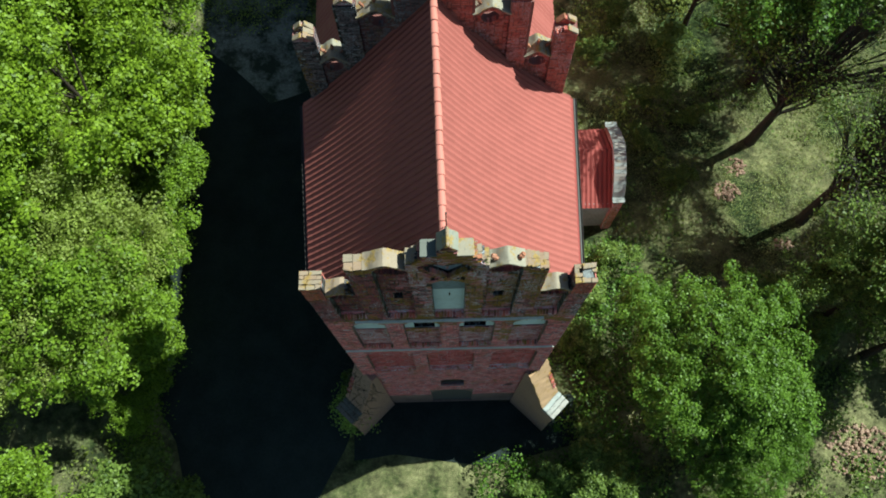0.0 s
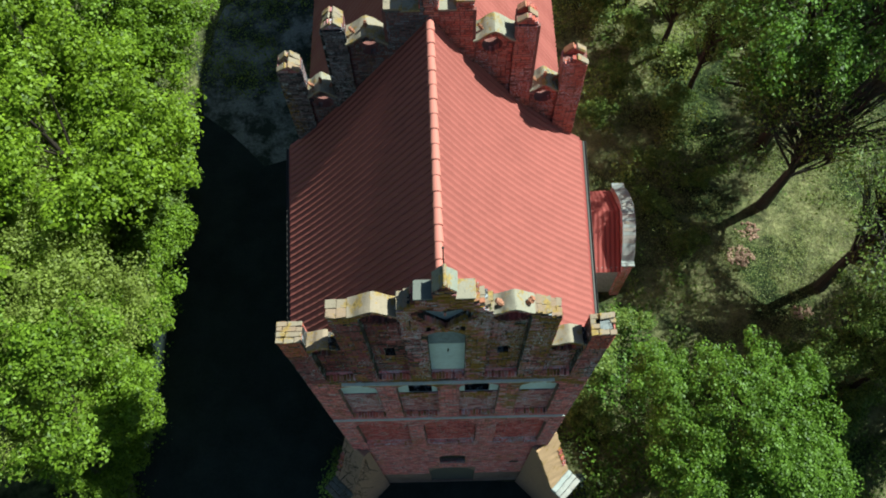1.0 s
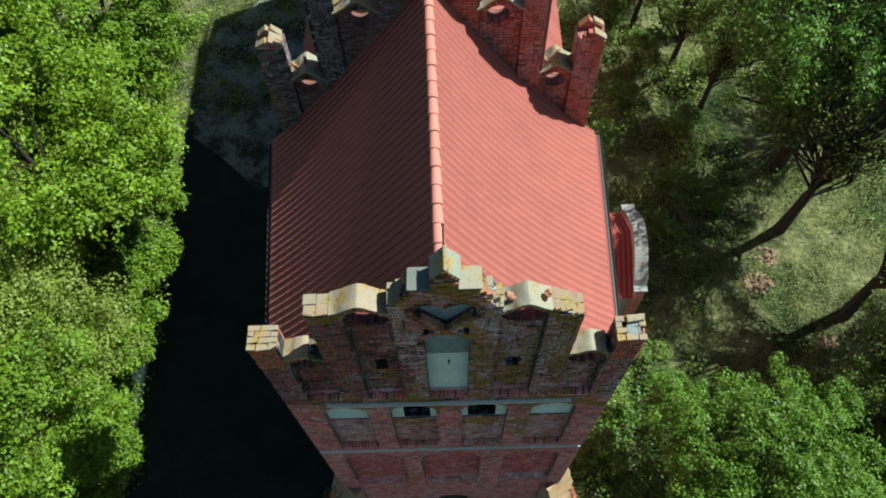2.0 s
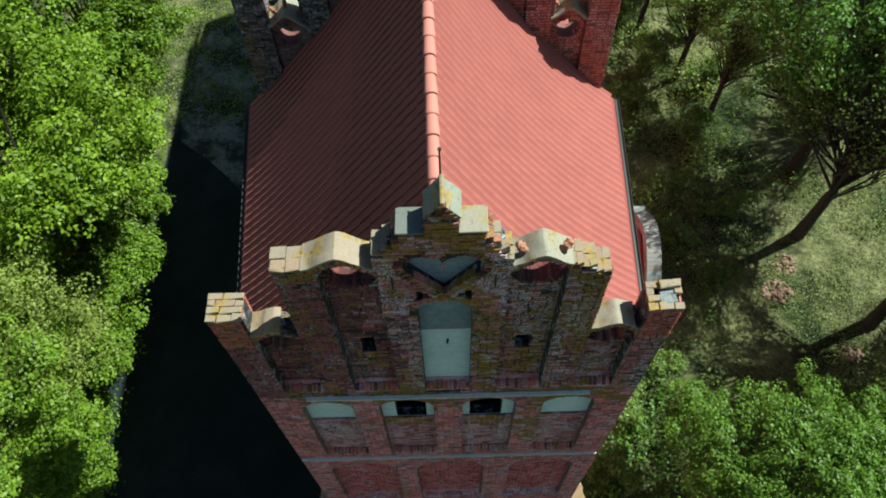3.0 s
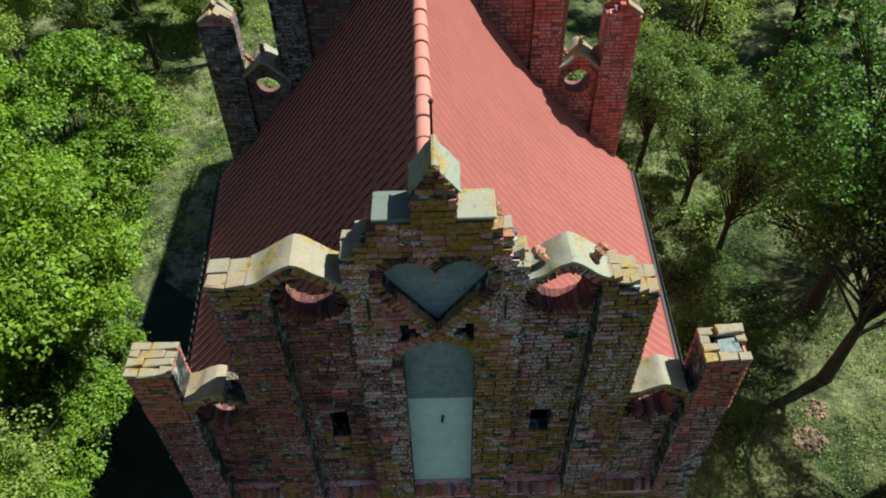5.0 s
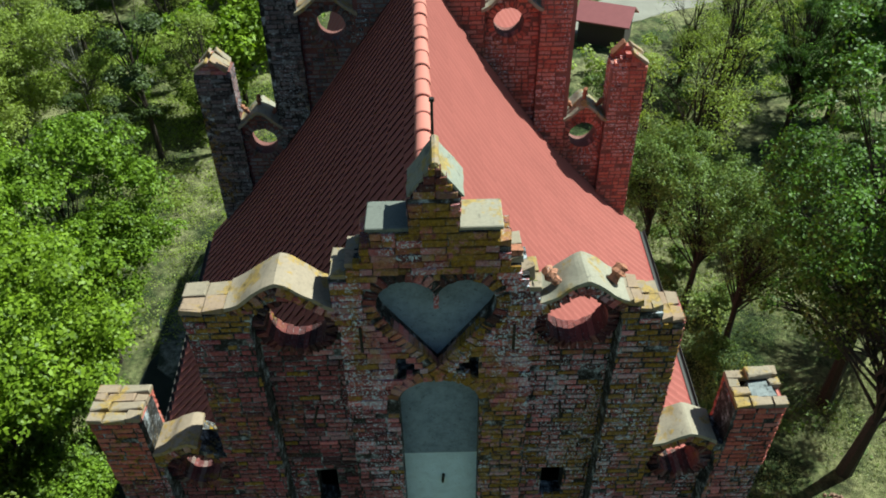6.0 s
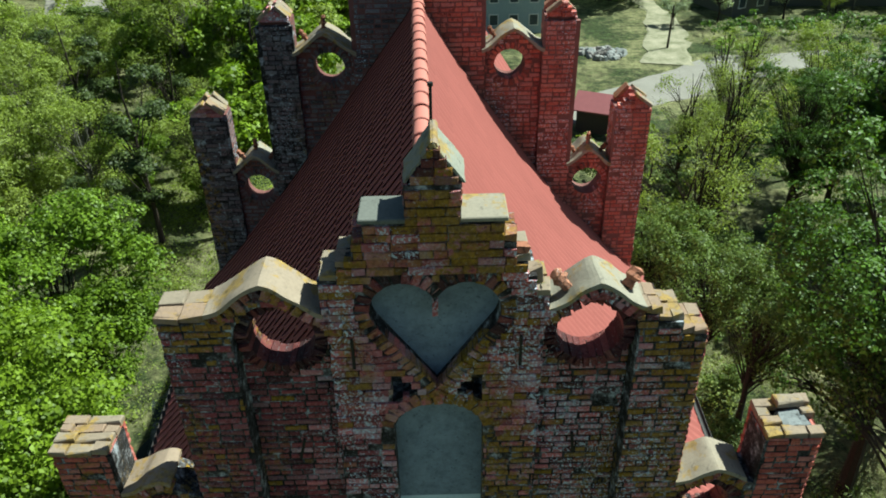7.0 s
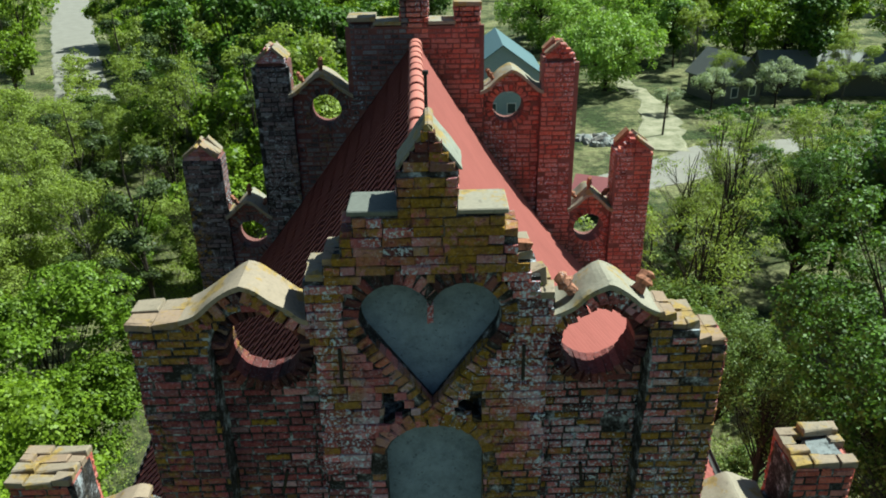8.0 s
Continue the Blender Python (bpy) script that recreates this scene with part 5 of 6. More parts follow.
# ---- trees ----
def crown_mesh(name, centres, radii, per, leaf, material, gen, flat=0.75, droop=0.0):
    """Many small leaves on domed clumps, each leaf a rhombus of its own."""
    n = len(centres) * per
    c = np.repeat(np.array(centres), per, axis=0)
    r = np.repeat(np.array(radii), per)[:, None]
    d = gen.normal(size=(n, 3))
    d[:, 2] = np.where(gen.random(n) < 0.75, np.abs(d[:, 2]), d[:, 2])
    d /= np.linalg.norm(d, axis=1)[:, None]
    far = 0.45 + 0.6 * gen.random(n)[:, None] ** 0.6
    off = d * far * r
    off[:, 2] *= flat
    off[:, 2] -= droop * gen.random(n) * r[:, 0]
    p = c + off
    # leaves face up and outwards, unevenly
    nrm = d * 0.9 + gen.normal(size=(n, 3)) * 0.42
    nrm[:, 2] += 0.4
    nrm /= np.linalg.norm(nrm, axis=1)[:, None]
    t = gen.normal(size=(n, 3))
    t -= nrm * np.sum(t * nrm, axis=1)[:, None]
    t /= np.linalg.norm(t, axis=1)[:, None]
    b = np.cross(nrm, t)
    size = (leaf * (0.6 + 0.8 * gen.random(n)))[:, None]
    quad = np.stack([p - t * size * 0.55, p + b * size * 0.36, p + t * size * 0.55, p - b * size * 0.36], axis=1).reshape(-1, 3)
    mesh = bpy.data.meshes.new(name)
    mesh.vertices.add(len(quad))
    mesh.vertices.foreach_set("co", quad.astype(np.float32).ravel())
    mesh.loops.add(len(quad))
    mesh.loops.foreach_set("vertex_index", np.arange(len(quad), dtype=np.int32))
    mesh.polygons.add(n)
    mesh.polygons.foreach_set("loop_start", np.arange(0, len(quad), 4, dtype=np.int32))
    mesh.polygons.foreach_set("loop_total", np.full(n, 4, dtype=np.int32))
    mesh.update(calc_edges=True)
    mesh.materials.append(material)
    return mesh


def make_tree(name, label, seed, height, spread, base, clumps, per, leaf, leaf_mat, bark, clump=(0.7, 1.2), trunk=0.25, stems=1, droop=0.0, shell=0.55, twigs=0, shape=1.0, flat=0.75, bough=0.3, gap=-0.3):
    """A tree at the origin: tapered trunk with limbs, and a crown of leaf clumps that starts at base."""
    rg = random.Random(seed)
    gen = np.random.default_rng(seed)
    hub = thing(name, label, "tree")
    mid, up = (base + height) / 2, (height - base) / 2
    centres, radii = [], []
    boughs = []
    while len(boughs) < max(7, clumps // 15):
        v = Vector((rg.gauss(0, 1), rg.gauss(0, 1), rg.gauss(0.15, 1))).normalized()
        f = rg.uniform(shell, 1.0) ** 0.7 * 0.86
        lump = 1 + 0.42 * noise.noise(v * 1.7 + Vector((seed * 3.1, 0, 0))) + 0.18 * noise.noise(v * 4.2 + Vector((0, seed * 1.7, 0)))
        wide = 1.0 if v.z > 0 else (1 + shape * v.z * 0.5)
        p = Vector((v.x * spread * wide, v.y * spread * wide, v.z * up)) * f * lump
        p.z += mid
        if p.z > base * 0.8:
            boughs.append((p, v, spread * bough * rg.uniform(0.7, 1.3)))
    while len(centres) < clumps:
        p, v, size = rg.choice(boughs)
        w = (Vector((rg.gauss(0, 1), rg.gauss(0, 1), rg.gauss(0.35, 1))).normalized() + v * 0.35).normalized()
        q = p + Vector((w.x, w.y, w.z * 0.75)) * size * rg.uniform(0.6, 1.08)
        if noise.noise(q * 0.8 + Vector((seed, 7, 1))) < gap or q.z < base * 0.7:
            continue
        centres.append(tuple(q))
        radii.append(rg.uniform(*clump))
    bm = bmesh.new()
    for s in range(stems):
        a = rg.uniform(0, math.tau)
        lean = Vector((math.cos(a), math.sin(a), 0)) * (0.04 * height if stems == 1 else 0.22 * spread)
        path, rad = [], []
        for i in range(7):
            u = i / 6
            wob = Vector((noise.noise(Vector((u * 3, seed, s))), noise.noise(Vector((u * 3, seed, s + 9))), 0)) * 0.05 * height * u
            path.append(lean * u * (1.4 if stems > 1 else 1) + wob + Vector((0, 0, height * 0.86 * u - 0.2)))
            rad.append(trunk / math.sqrt(stems) * (1 - 0.88 * u) + (0.12 * trunk if i == 0 else 0))
        tube(bm, path, rad, 8)
        for k in range(int(max(8, clumps ** 0.5 * 1.6) / stems) + twigs // stems):
            tgt = Vector(rg.choice(centres))
            u = min(0.95, max(0.25, (tgt.z / height) * rg.uniform(0.55, 0.85)))
            i = min(5, int(u * 6))
            start = path[i].lerp(path[i + 1], u * 6 - i)
            bend = start.lerp(tgt, 0.5) + Vector((rg.uniform(-0.4, 0.4), rg.uniform(-0.4, 0.4), rg.uniform(-0.1, 0.7)))
            w = trunk * 0.38 * (1 - 0.7 * u) / math.sqrt(stems)
            tube(bm, [start, start.lerp(bend, 0.6), bend, tgt], [w, w * 0.75, w * 0.5, w * 0.14], 5)
            for q in range(3 if twigs else 1):
                e = tgt + Vector((rg.uniform(-1, 1), rg.uniform(-1, 1), rg.uniform(-0.2, 1))) * 0.9
                tube(bm, [bend, bend.lerp(e, 0.5) + Vector((0, 0, 0.15)), e], [w * 0.42, w * 0.25, w * 0.08], 4)
    part("trunk", bm, bark, hub)
    placed("crown", crown_mesh("crown", centres, radii, per, leaf, leaf_mat, gen, flat, droop), None, hub)
    return hub


def at(x, y, turn=0, size=1.0, tall=1.0):
    return pose(x, y, ground_z(x, y) - 0.05, 0, 0, turn) @ Matrix.Diagonal((size, size, size * tall, 1))


maple = make_tree("maple_tree", "broad leafy maple with bright spring foliage", 3, 17.5, 5.8, 4.5, 760, 84, 0.165, LEAF_BRIGHT, BARK, (0.42, 0.78), 0.32, bough=0.34, gap=-0.45)
maple_2 = make_tree("maple_tree", "broad leafy maple with bright spring foliage", 11, 15.0, 5.0, 3.5, 680, 84, 0.16, LEAF_FRESH, BARK, (0.40, 0.74), 0.28, bough=0.34, gap=-0.45)
feather = make_tree("ash_tree", "feathery young tree with pale fine leaves", 5, 13.5, 4.4, 3.0, 620, 72, 0.12, LEAF_FEATHER, BARK_GREY, (0.4, 0.7), 0.18, twigs=20, bough=0.34, gap=-0.45)
lime = make_tree("lime_tree", "rounded fresh green lime tree beside the tower", 8, 10.8, 4.7, 1.8, 1300, 66, 0.11, LEAF_LIME, BARK, (0.24, 0.46), 0.24, bough=0.2, gap=-0.5)
oak = make_tree("oak_tree", "large dark green tree with gaps in its crown", 21, 20.0, 7.8, 5.5, 640, 78, 0.15, LEAF_DEEP, BARK, (0.4, 0.75), 0.36, twigs=40, shell=0.45, gap=-0.04, bough=0.28)
bare = make_tree("ash_tree", "tall sparse tree with grey twigs and few leaves", 14, 15.0, 4.6, 6.0, 200, 26, 0.13, LEAF_LOW, BARK_TWIG, (0.5, 0.9), 0.34, twigs=90, shell=0.3)
light = make_tree("elm_tree", "open young tree with scattered dark leaves", 19, 12.0, 4.2, 4.0, 460, 40, 0.125, LEAF_LOW, BARK, (0.35, 0.7), 0.24, twigs=30, shell=0.3, gap=-0.08, bough=0.36)
slender = make_tree("alder_tree", "slender many-stemmed tree with thin spring leaves", 17, 13.5, 3.2, 3.0, 190, 24, 0.125, LEAF_FEATHER, BARK, (0.4, 0.8), 0.30, stems=4, twigs=44)
pine = make_tree("pine_tree", "tall old pine with clumped dark needles", 23, 16.5, 2.6, 3.5, 130, 44, 0.20, LEAF_PINE, BARK, (0.4, 0.75), 0.24, flat=0.5)
willow = make_tree("willow_tree", "round pale green weeping willow", 29, 12.0, 8.0, 1.5, 480, 40, 0.38, LEAF_WILLOW, BARK, (0.7, 1.3), 0.4, droop=1.2, shell=0.7)
shrub = make_tree("shrub", "low leafy shrub at the wood's edge", 31, 3.6, 2.2, 0.3, 90, 50, 0.15, LEAF_LOW, BARK, (0.3, 0.55), 0.06, stems=3)
far_tree = make_tree("woodland_tree", "distant broadleaf tree of the village wood", 37, 14.0, 5.0, 2.0, 300, 17, 0.46, LEAF_BRIGHT, BARK, (0.7, 1.2), 0.26, bough=0.34, gap=-0.5)
far_deep = make_tree("woodland_tree", "distant dark tree of the village wood", 41, 15.0, 4.4, 2.0, 300, 17, 0.46, LEAF_DEEP, BARK, (0.7, 1.2), 0.26, bough=0.34, gap=-0.5)
far_pale = make_tree("woodland_tree", "distant pale budding tree of the village wood", 43, 13.0, 4.2, 3.0, 170, 20, 0.36, LEAF_FEATHER, BARK_GREY, (0.6, 1.2), 0.24, twigs=14)
far_ash = make_tree("ash_tree", "feathery pale tree at the meadow's edge", 47, 13.5, 4.4, 2.4, 300, 44, 0.17, LEAF_FEATHER, BARK_GREY, (0.5, 0.9), 0.18, twigs=20)

blossom = make_tree("fruit_tree", "round fruit tree with thin white blossom", 59, 7.5, 3.0, 1.6, 170, 34, 0.19, BLOSSOM, BARK, (0.4, 0.8), 0.16, twigs=20)
hazel = make_tree("hazel_bush", "bushy bright green hazel at the wood's edge", 53, 6.0, 2.6, 0.4, 260, 60, 0.14, LEAF_FRESH, BARK, (0.32, 0.6), 0.08, stems=4, bough=0.34)

first = set()


def plant(tree, x, y, turn=0, size=1.0, tall=1.0, group=""):
    """The first of a kind is moved into place, the rest are copies."""
    if tree.name not in first:
        first.add(tree.name)
        tree.matrix_basis = at(x, y, turn, size, tall)
        ob = tree
    else:
        base = Matrix.Identity(4)
        ob = copy_thing(tree, base)
        ob.matrix_basis = at(x, y, turn, size, tall)
    if group:
        ob["group"] = group
    return ob


# west side
plant(maple, -16.6, 13.5, 0, 0.98)
plant(feather, -17.4, 6.2, 30, 1.0)
plant(maple_2, -17.0, 3.3, 0, 0.84)
plant(maple_2, -19.6, -6.4, 100, 0.78)
plant(maple, -22.0, 6.5, 140, 0.95)
plant(maple_2, -25.0, 0.2, 220, 0.95)
plant(maple, -22.5, 20.0, 70, 1.0)
plant(feather, -21.0, 13.0, 200, 0.95)
plant(maple_2, -28.0, 12.0, 20, 1.05)
plant(maple_2, -16.8, 22.5, 250, 0.92)
plant(shrub, -13.6, -4.8, 0, 1.15)
for x, y, turn in ((-16.2, 13.0, 0), (-17.0, 12.2, 80), (-15.9, 14.4, 160), (-17.2, 10.6, 240), (-16.9, 14.6, 20), (-16.0, 11.4, 130), (-17.8, 13.2, 200), (-15.6, 16.0, 310)):
    plant(shrub, x, y, turn, 1.05, 1.5)
plant(shrub, -16.5, -4.4, 80, 1.2)
plant(shrub, -5.2, 0.6, 140, 0.45)
for x, y, turn, size in ((-16.0, 9.5, 0, 1.0), (-16.1, 6.3, 70, 0.95), (-16.2, 3.4, 150, 0.9), (-16.2, 0.6, 210, 0.7), (-16.2, 12.6, 300, 1.0), (-15.9, 15.6, 40, 0.95)):
    plant(hazel, x, y, turn, size)
# east side
plant(lime, 11.6, 1.0, 0, 1.0)
plant(lime, 13.5, -3.2, 140, 0.66)
for x, y, turn, size in ((5.4, -4.2, 0, 0.6), (6.6, -5.0, 70, 0.75), (8.2, -4.4, 140, 0.8), (7.4, -3.0, 200, 0.6), (3.9, -4.6, 30, 0.5)):
    plant(shrub, x, y, turn, size)
plant(oak, 18.6, 18.6, 0, 0.94)
plant(oak, 25.0, 42.0, 120, 0.6)
plant(oak, 30.0, 46.0, 30, 0.62)
plant(far_deep, 37.0, 31.0, 220, 1.25)
plant(far_deep, 31.0, 36.0, 70, 1.15)
plant(feather, -19.2, 9.8, 60, 0.9)
plant(feather, -18.8, 3.6, 170, 0.85)
plant(far_deep, 33.0, 41.0, 200, 1.1)
plant(bare, 18.0, 14.8, 0, 0.95)
plant(bare, 40.0, 20.0, 130, 1.0)
plant(slender, 14.3, 33.0, 0, 1.05)
plant(slender, 17.8, 38.0, 90, 1.0)
plant(slender, 21.0, 44.0, 180, 1.0)
plant(slender, 13.4, 37.0, 260, 0.8)
plant(far_deep, 46.0, 14.0, 300, 1.2)
plant(bare, 33.0, -3.5, 40, 1.0)
plant(bare, 20.2, 9.75, 250, 0.95)
plant(light, 22.3, 5.7, 0, 1.0)
plant(light, 22.2, 1.9, 130, 0.95)
plant(light, 13.6, 25.5, 250, 0.85)
plant(light, 15.0, 22.6, 200, 0.8)
plant(light, 19.0, 5.5, 60, 0.7)
plant(light, 20.6, 4.2, 180, 0.7)
plant(light, 25.5, 9.0, 280, 0.9)
plant(light, 26.2, 5.5, 20, 1.0)
plant(light, 12.0, 29.5, 310, 0.8)
for x, y, turn, size in ((37, 94, 0, 0.9), (42.5, 98, 50, 0.65), (46, 95, 120, 1.0), (54, 97.5, 200, 0.75), (60.5, 94, 260, 0.95), (67, 99, 310, 0.7), (31, 93, 80, 0.55)):
    plant(blossom, x, y, turn, size)
for x, y, turn, size in ((40, 98.5, 20, 0.6), (51, 93.5, 140, 0.55), (57, 99, 250, 0.75), (64, 96, 30, 0.6), (72, 98, 90, 0.8)):
    plant(far_ash, x, y, turn, size)
plant(shrub, 17.0, 5.0, 10, 0.9)
plant(shrub, 9.0, 20.5, 50, 0.6)
plant(shrub, 12.0, 17.5, 190, 0.55)
plant(bare, 24.5, 23.0, 80, 0.9)
for x, y, turn, size in ((10.5, 23, 10, 0.6), (13.5, 21, 60, 0.65), (12, 26, 130, 0.8), (15.5, 25, 220, 0.7), (10, 29, 300, 0.8), (14, 29, 20, 0.8), (18.6, 1.5, 70, 0.7), (18.2, -6, 230, 0.8), (24, 1, 290, 0.8), (20.2, 3.2, 40, 0.6)):
    plant(shrub, x, y, turn, size)
for x, y, turn, size in ((19, 49, 10, 0.85), (24, 52, 80, 0.9), (29, 50, 160, 0.9), (26, 60, 240, 0.8), (33, 57, 300, 0.85), (37, 64, 20, 0.8), (31, 67, 100, 0.7), (42, 60, 190, 0.85), (47, 68, 260, 0.75)):
    plant(slender if (x + y) % 3 else far_ash, x, y, turn, size)
rg = random.Random(44)
for k in range(16):
    x, y = rg.uniform(13, 40), rg.uniform(38, 62)
    if 9 < x < 19 and y > 50:
        continue
    plant(shrub, x, y, rg.uniform(0, 360), rg.uniform(0.6, 1.2), 1.0, "bushes in the meadow")
# north-west
plant(pine, -19.6, 42.0, 0, 0.95)
plant(pine, -20.5, 36.5, 100, 0.62)
plant(pine, -15.5, 62.0, 30, 1.1)
plant(pine, -24.0, 66.0, 200, 1.1)
plant(pine, -33.0, 80.0, 60, 1.15)
plant(far_tree, -15.0, 50.0, 30, 0.8)
plant(far_tree, -11.5, 61.0, 10, 0.85)
plant(far_ash, -24.5, 44.0, 60, 0.9)
plant(far_ash, -29.0, 38.0, 170, 0.95)
plant(far_ash, -31.0, 52.0, 20, 0.9)
plant(far_ash, -17.5, 47.0, 110, 0.75)
plant(slender, -21.5, 55.0, 0, 0.9)
plant(willow, 25.5, 106.0, 0, 0.92)
plant(willow, 34.5, 128.0, 110, 1.05)
plant(willow, 20.0, 138.0, 200, 1.0)

rg = random.Random(61)
for k in range(34):
    x, y = rg.uniform(-46, -13), rg.uniform(34, 76)
    if x > -15 and y < 44:
        continue
    plant(rg.choice((far_ash, far_ash, pine, slender, far_ash, hazel)), x, y, rg.uniform(0, 360), rg.uniform(0.7, 1.0), rg.uniform(0.9, 1.2), "trees of the meadow's edge")

rg = random.Random(5)
for k in range(240):
    if k < 140:
        x, y = rg.uniform(-70, -6), rg.uniform(62, 150)
    elif k < 168:
        x, y = rg.uniform(36, 85), rg.uniform(100, 150)
    else:
        x, y = rg.uniform(-150, 170), rg.uniform(150, 270)
    road_x = -44 - (y - 92) * 0.45
    if abs(x - road_x) < 7.5 or (18 < x < 35 and y < 140) or (2 < x < 16 and y < 112):
        continue
    kind = rg.choice((far_tree, far_deep, far_pale, far_tree, pine) if k < 140 else (far_tree, far_deep, far_pale, far_tree, far_deep))
    plant(kind, x, y, rg.uniform(0, 360), rg.uniform(0.7, 1.15), rg.uniform(0.85, 1.2), "woodland trees")

for k in range(22):
    y = rg.uniform(92, 165)
    plant(rg.choice((far_pale, far_ash, far_pale, far_tree)), -44 - (y - 92) * 0.45 - rg.uniform(9, 34), y, rg.uniform(0, 360), rg.uniform(0.6, 0.95), 1.0, "woodland trees")
for k in range(12):
    plant(shrub, rg.uniform(-48, -30), rg.uniform(62, 92), rg.uniform(0, 360), rg.uniform(1.0, 1.8), 1.0, "bushes in the meadow")

# ---- undergrowth ----
gen = np.random.default_rng(77)


def scatter(name, label, spots, radius, per, leaf, material, height=0.35):
    centres = [(x, y, ground_z(x, y) + height * 0.5) for x, y in spots]
    me = crown_mesh(name, centres, [radius * (0.5 + gen.random()) for _ in centres], per, leaf, material, gen, height / radius)
    tagged(placed(name, me), label, "undergrowth", kind="stuff")


rg = random.Random(9)
spots = []
while len(spots) < 520:
    x, y = rg.uniform(5.5, 34), rg.uniform(-9, 46)
    if (4 < x < 9.8 and 9 < y < 15) or noise.noise(Vector((x * 0.16, y * 0.16, 4))) < -0.02 or (14 < x < 27 and 4 < y < 17 and rg.random() < 0.85):
        continue
    spots.append((x, y))
scatter("undergrowth", "patchy low herbs and saplings under the trees", spots, 0.85, 46, 0.15, LEAF_LOW, 0.5)
spots = []
while len(spots) < 420:
    x, y = rg.uniform(-40, -10), rg.uniform(-10, 70)
    if noise.noise(Vector((x * 0.1, y * 0.1, 14))) < 0.0 or (x > -16.5 and y < 24):
        continue
    spots.append((x, y))
scatter("undergrowth", "patchy low herbs and nettles in the meadow", spots, 1.0, 40, 0.17, LEAF_FEATHER, 0.5)

spots = []
while len(spots) < 900:
    x, y = rg.uniform(6.5, 30), rg.uniform(2, 34)
    if noise.noise(Vector((x * 0.2, y * 0.2, 24))) < (-0.25 if 14 < x < 27 and 4 < y < 17 else -0.05) or (x < 9.6 and 9 < y < 15):
        continue
    spots.append((x, y))
scatter("dry_grass", "pale dry grass in the clearing", spots, 0.9, 85, 0.075, DRY, 0.10)
spots = []
while len(spots) < 240:
    x, y = rg.uniform(6.5, 15.5), rg.uniform(12.5, 33)
    if not (x < 9.8 and y < 15) and noise.noise(Vector((x * 0.3, y * 0.3, 41))) > -0.12:
        spots.append((x, y))
# the lighter leaf colour stands in for sun on these saplings
scatter("undergrowth", "saplings and brambles beside the nave, leaves lightened for sunshine", spots, 0.75, 46, 0.13, LEAF_SUNLIT, 1.3)
spots = []
while len(spots) < 150:
    spots.append((rg.gauss(-16.2, 0.55), rg.uniform(-3.5, 17)))
scatter("undergrowth", "fresh green herbs along the edge of the wood", spots, 0.75, 50, 0.13, LEAF_FRESH, 0.9)
spots = []
while len(spots) < 220:
    x, y = rg.uniform(13.5, 25), rg.uniform(-10, 4)
    if math.hypot(x - 22.4, y + 1.8) > 2.0:
        spots.append((x, y))
scatter("undergrowth", "dense herbs in the shade of the trees", spots, 0.8, 60, 0.14, LEAF_LOW, 0.5)
spots = []
while len(spots) < 150:
    x, y = rg.uniform(5.4, 10.5), rg.uniform(-6, 8.5)
    spots.append((x, y))
scatter("undergrowth", "dark nettles along the foot of the tower", spots, 0.7, 60, 0.14, LEAF_DEEP, 0.7)
spots = []
while len(spots) < 700:
    x, y = rg.uniform(-24, -5), rg.uniform(24, 62)
    if noise.noise(Vector((x * 0.13, y * 0.13, 31))) > -0.15:
        spots.append((x, y))
scatter("meadow_grass", "long fresh green grass of the meadow", spots, 1.1, 70, 0.10, LEAF_FEATHER, 0.16)
spots = []
while len(spots) < 130:
    spots.append((rg.uniform(1.0, 8.5), rg.uniform(-8.5, -3.2)))
# dark leaf colour replaces the shade that should lie on these herbs
scatter("undergrowth", "bushy herbs before the church, leaves darkened for shade", spots, 0.7, 60, 0.13, LEAF_DEEP, 1.0)
for x, y, turn, size in ((6.4, 3.2, 0, 0.7), (7.6, 5.6, 90, 0.8), (8.8, 7.6, 200, 0.7), (6.9, -3.2, 120, 0.8), (13.2, 12.2, 40, 0.5), (11.6, 14.6, 150, 0.55), (14.6, 16.2, 220, 0.5)):
    plant(shrub, x, y, turn, size)
gen = np.random.default_rng(5)
climbing = [(-4.9 + gen.normal() * 0.45, -0.6 + gen.normal() * 0.5, abs(gen.normal()) * 2.2 + 0.4) for _ in range(60)]
tagged(placed("climbing_plant", crown_mesh("climbing_plant", climbing, [0.45] * 60, 46, 0.10, LEAF_WILLOW, gen)), "pale climbing plant over the corner buttress", "plant")


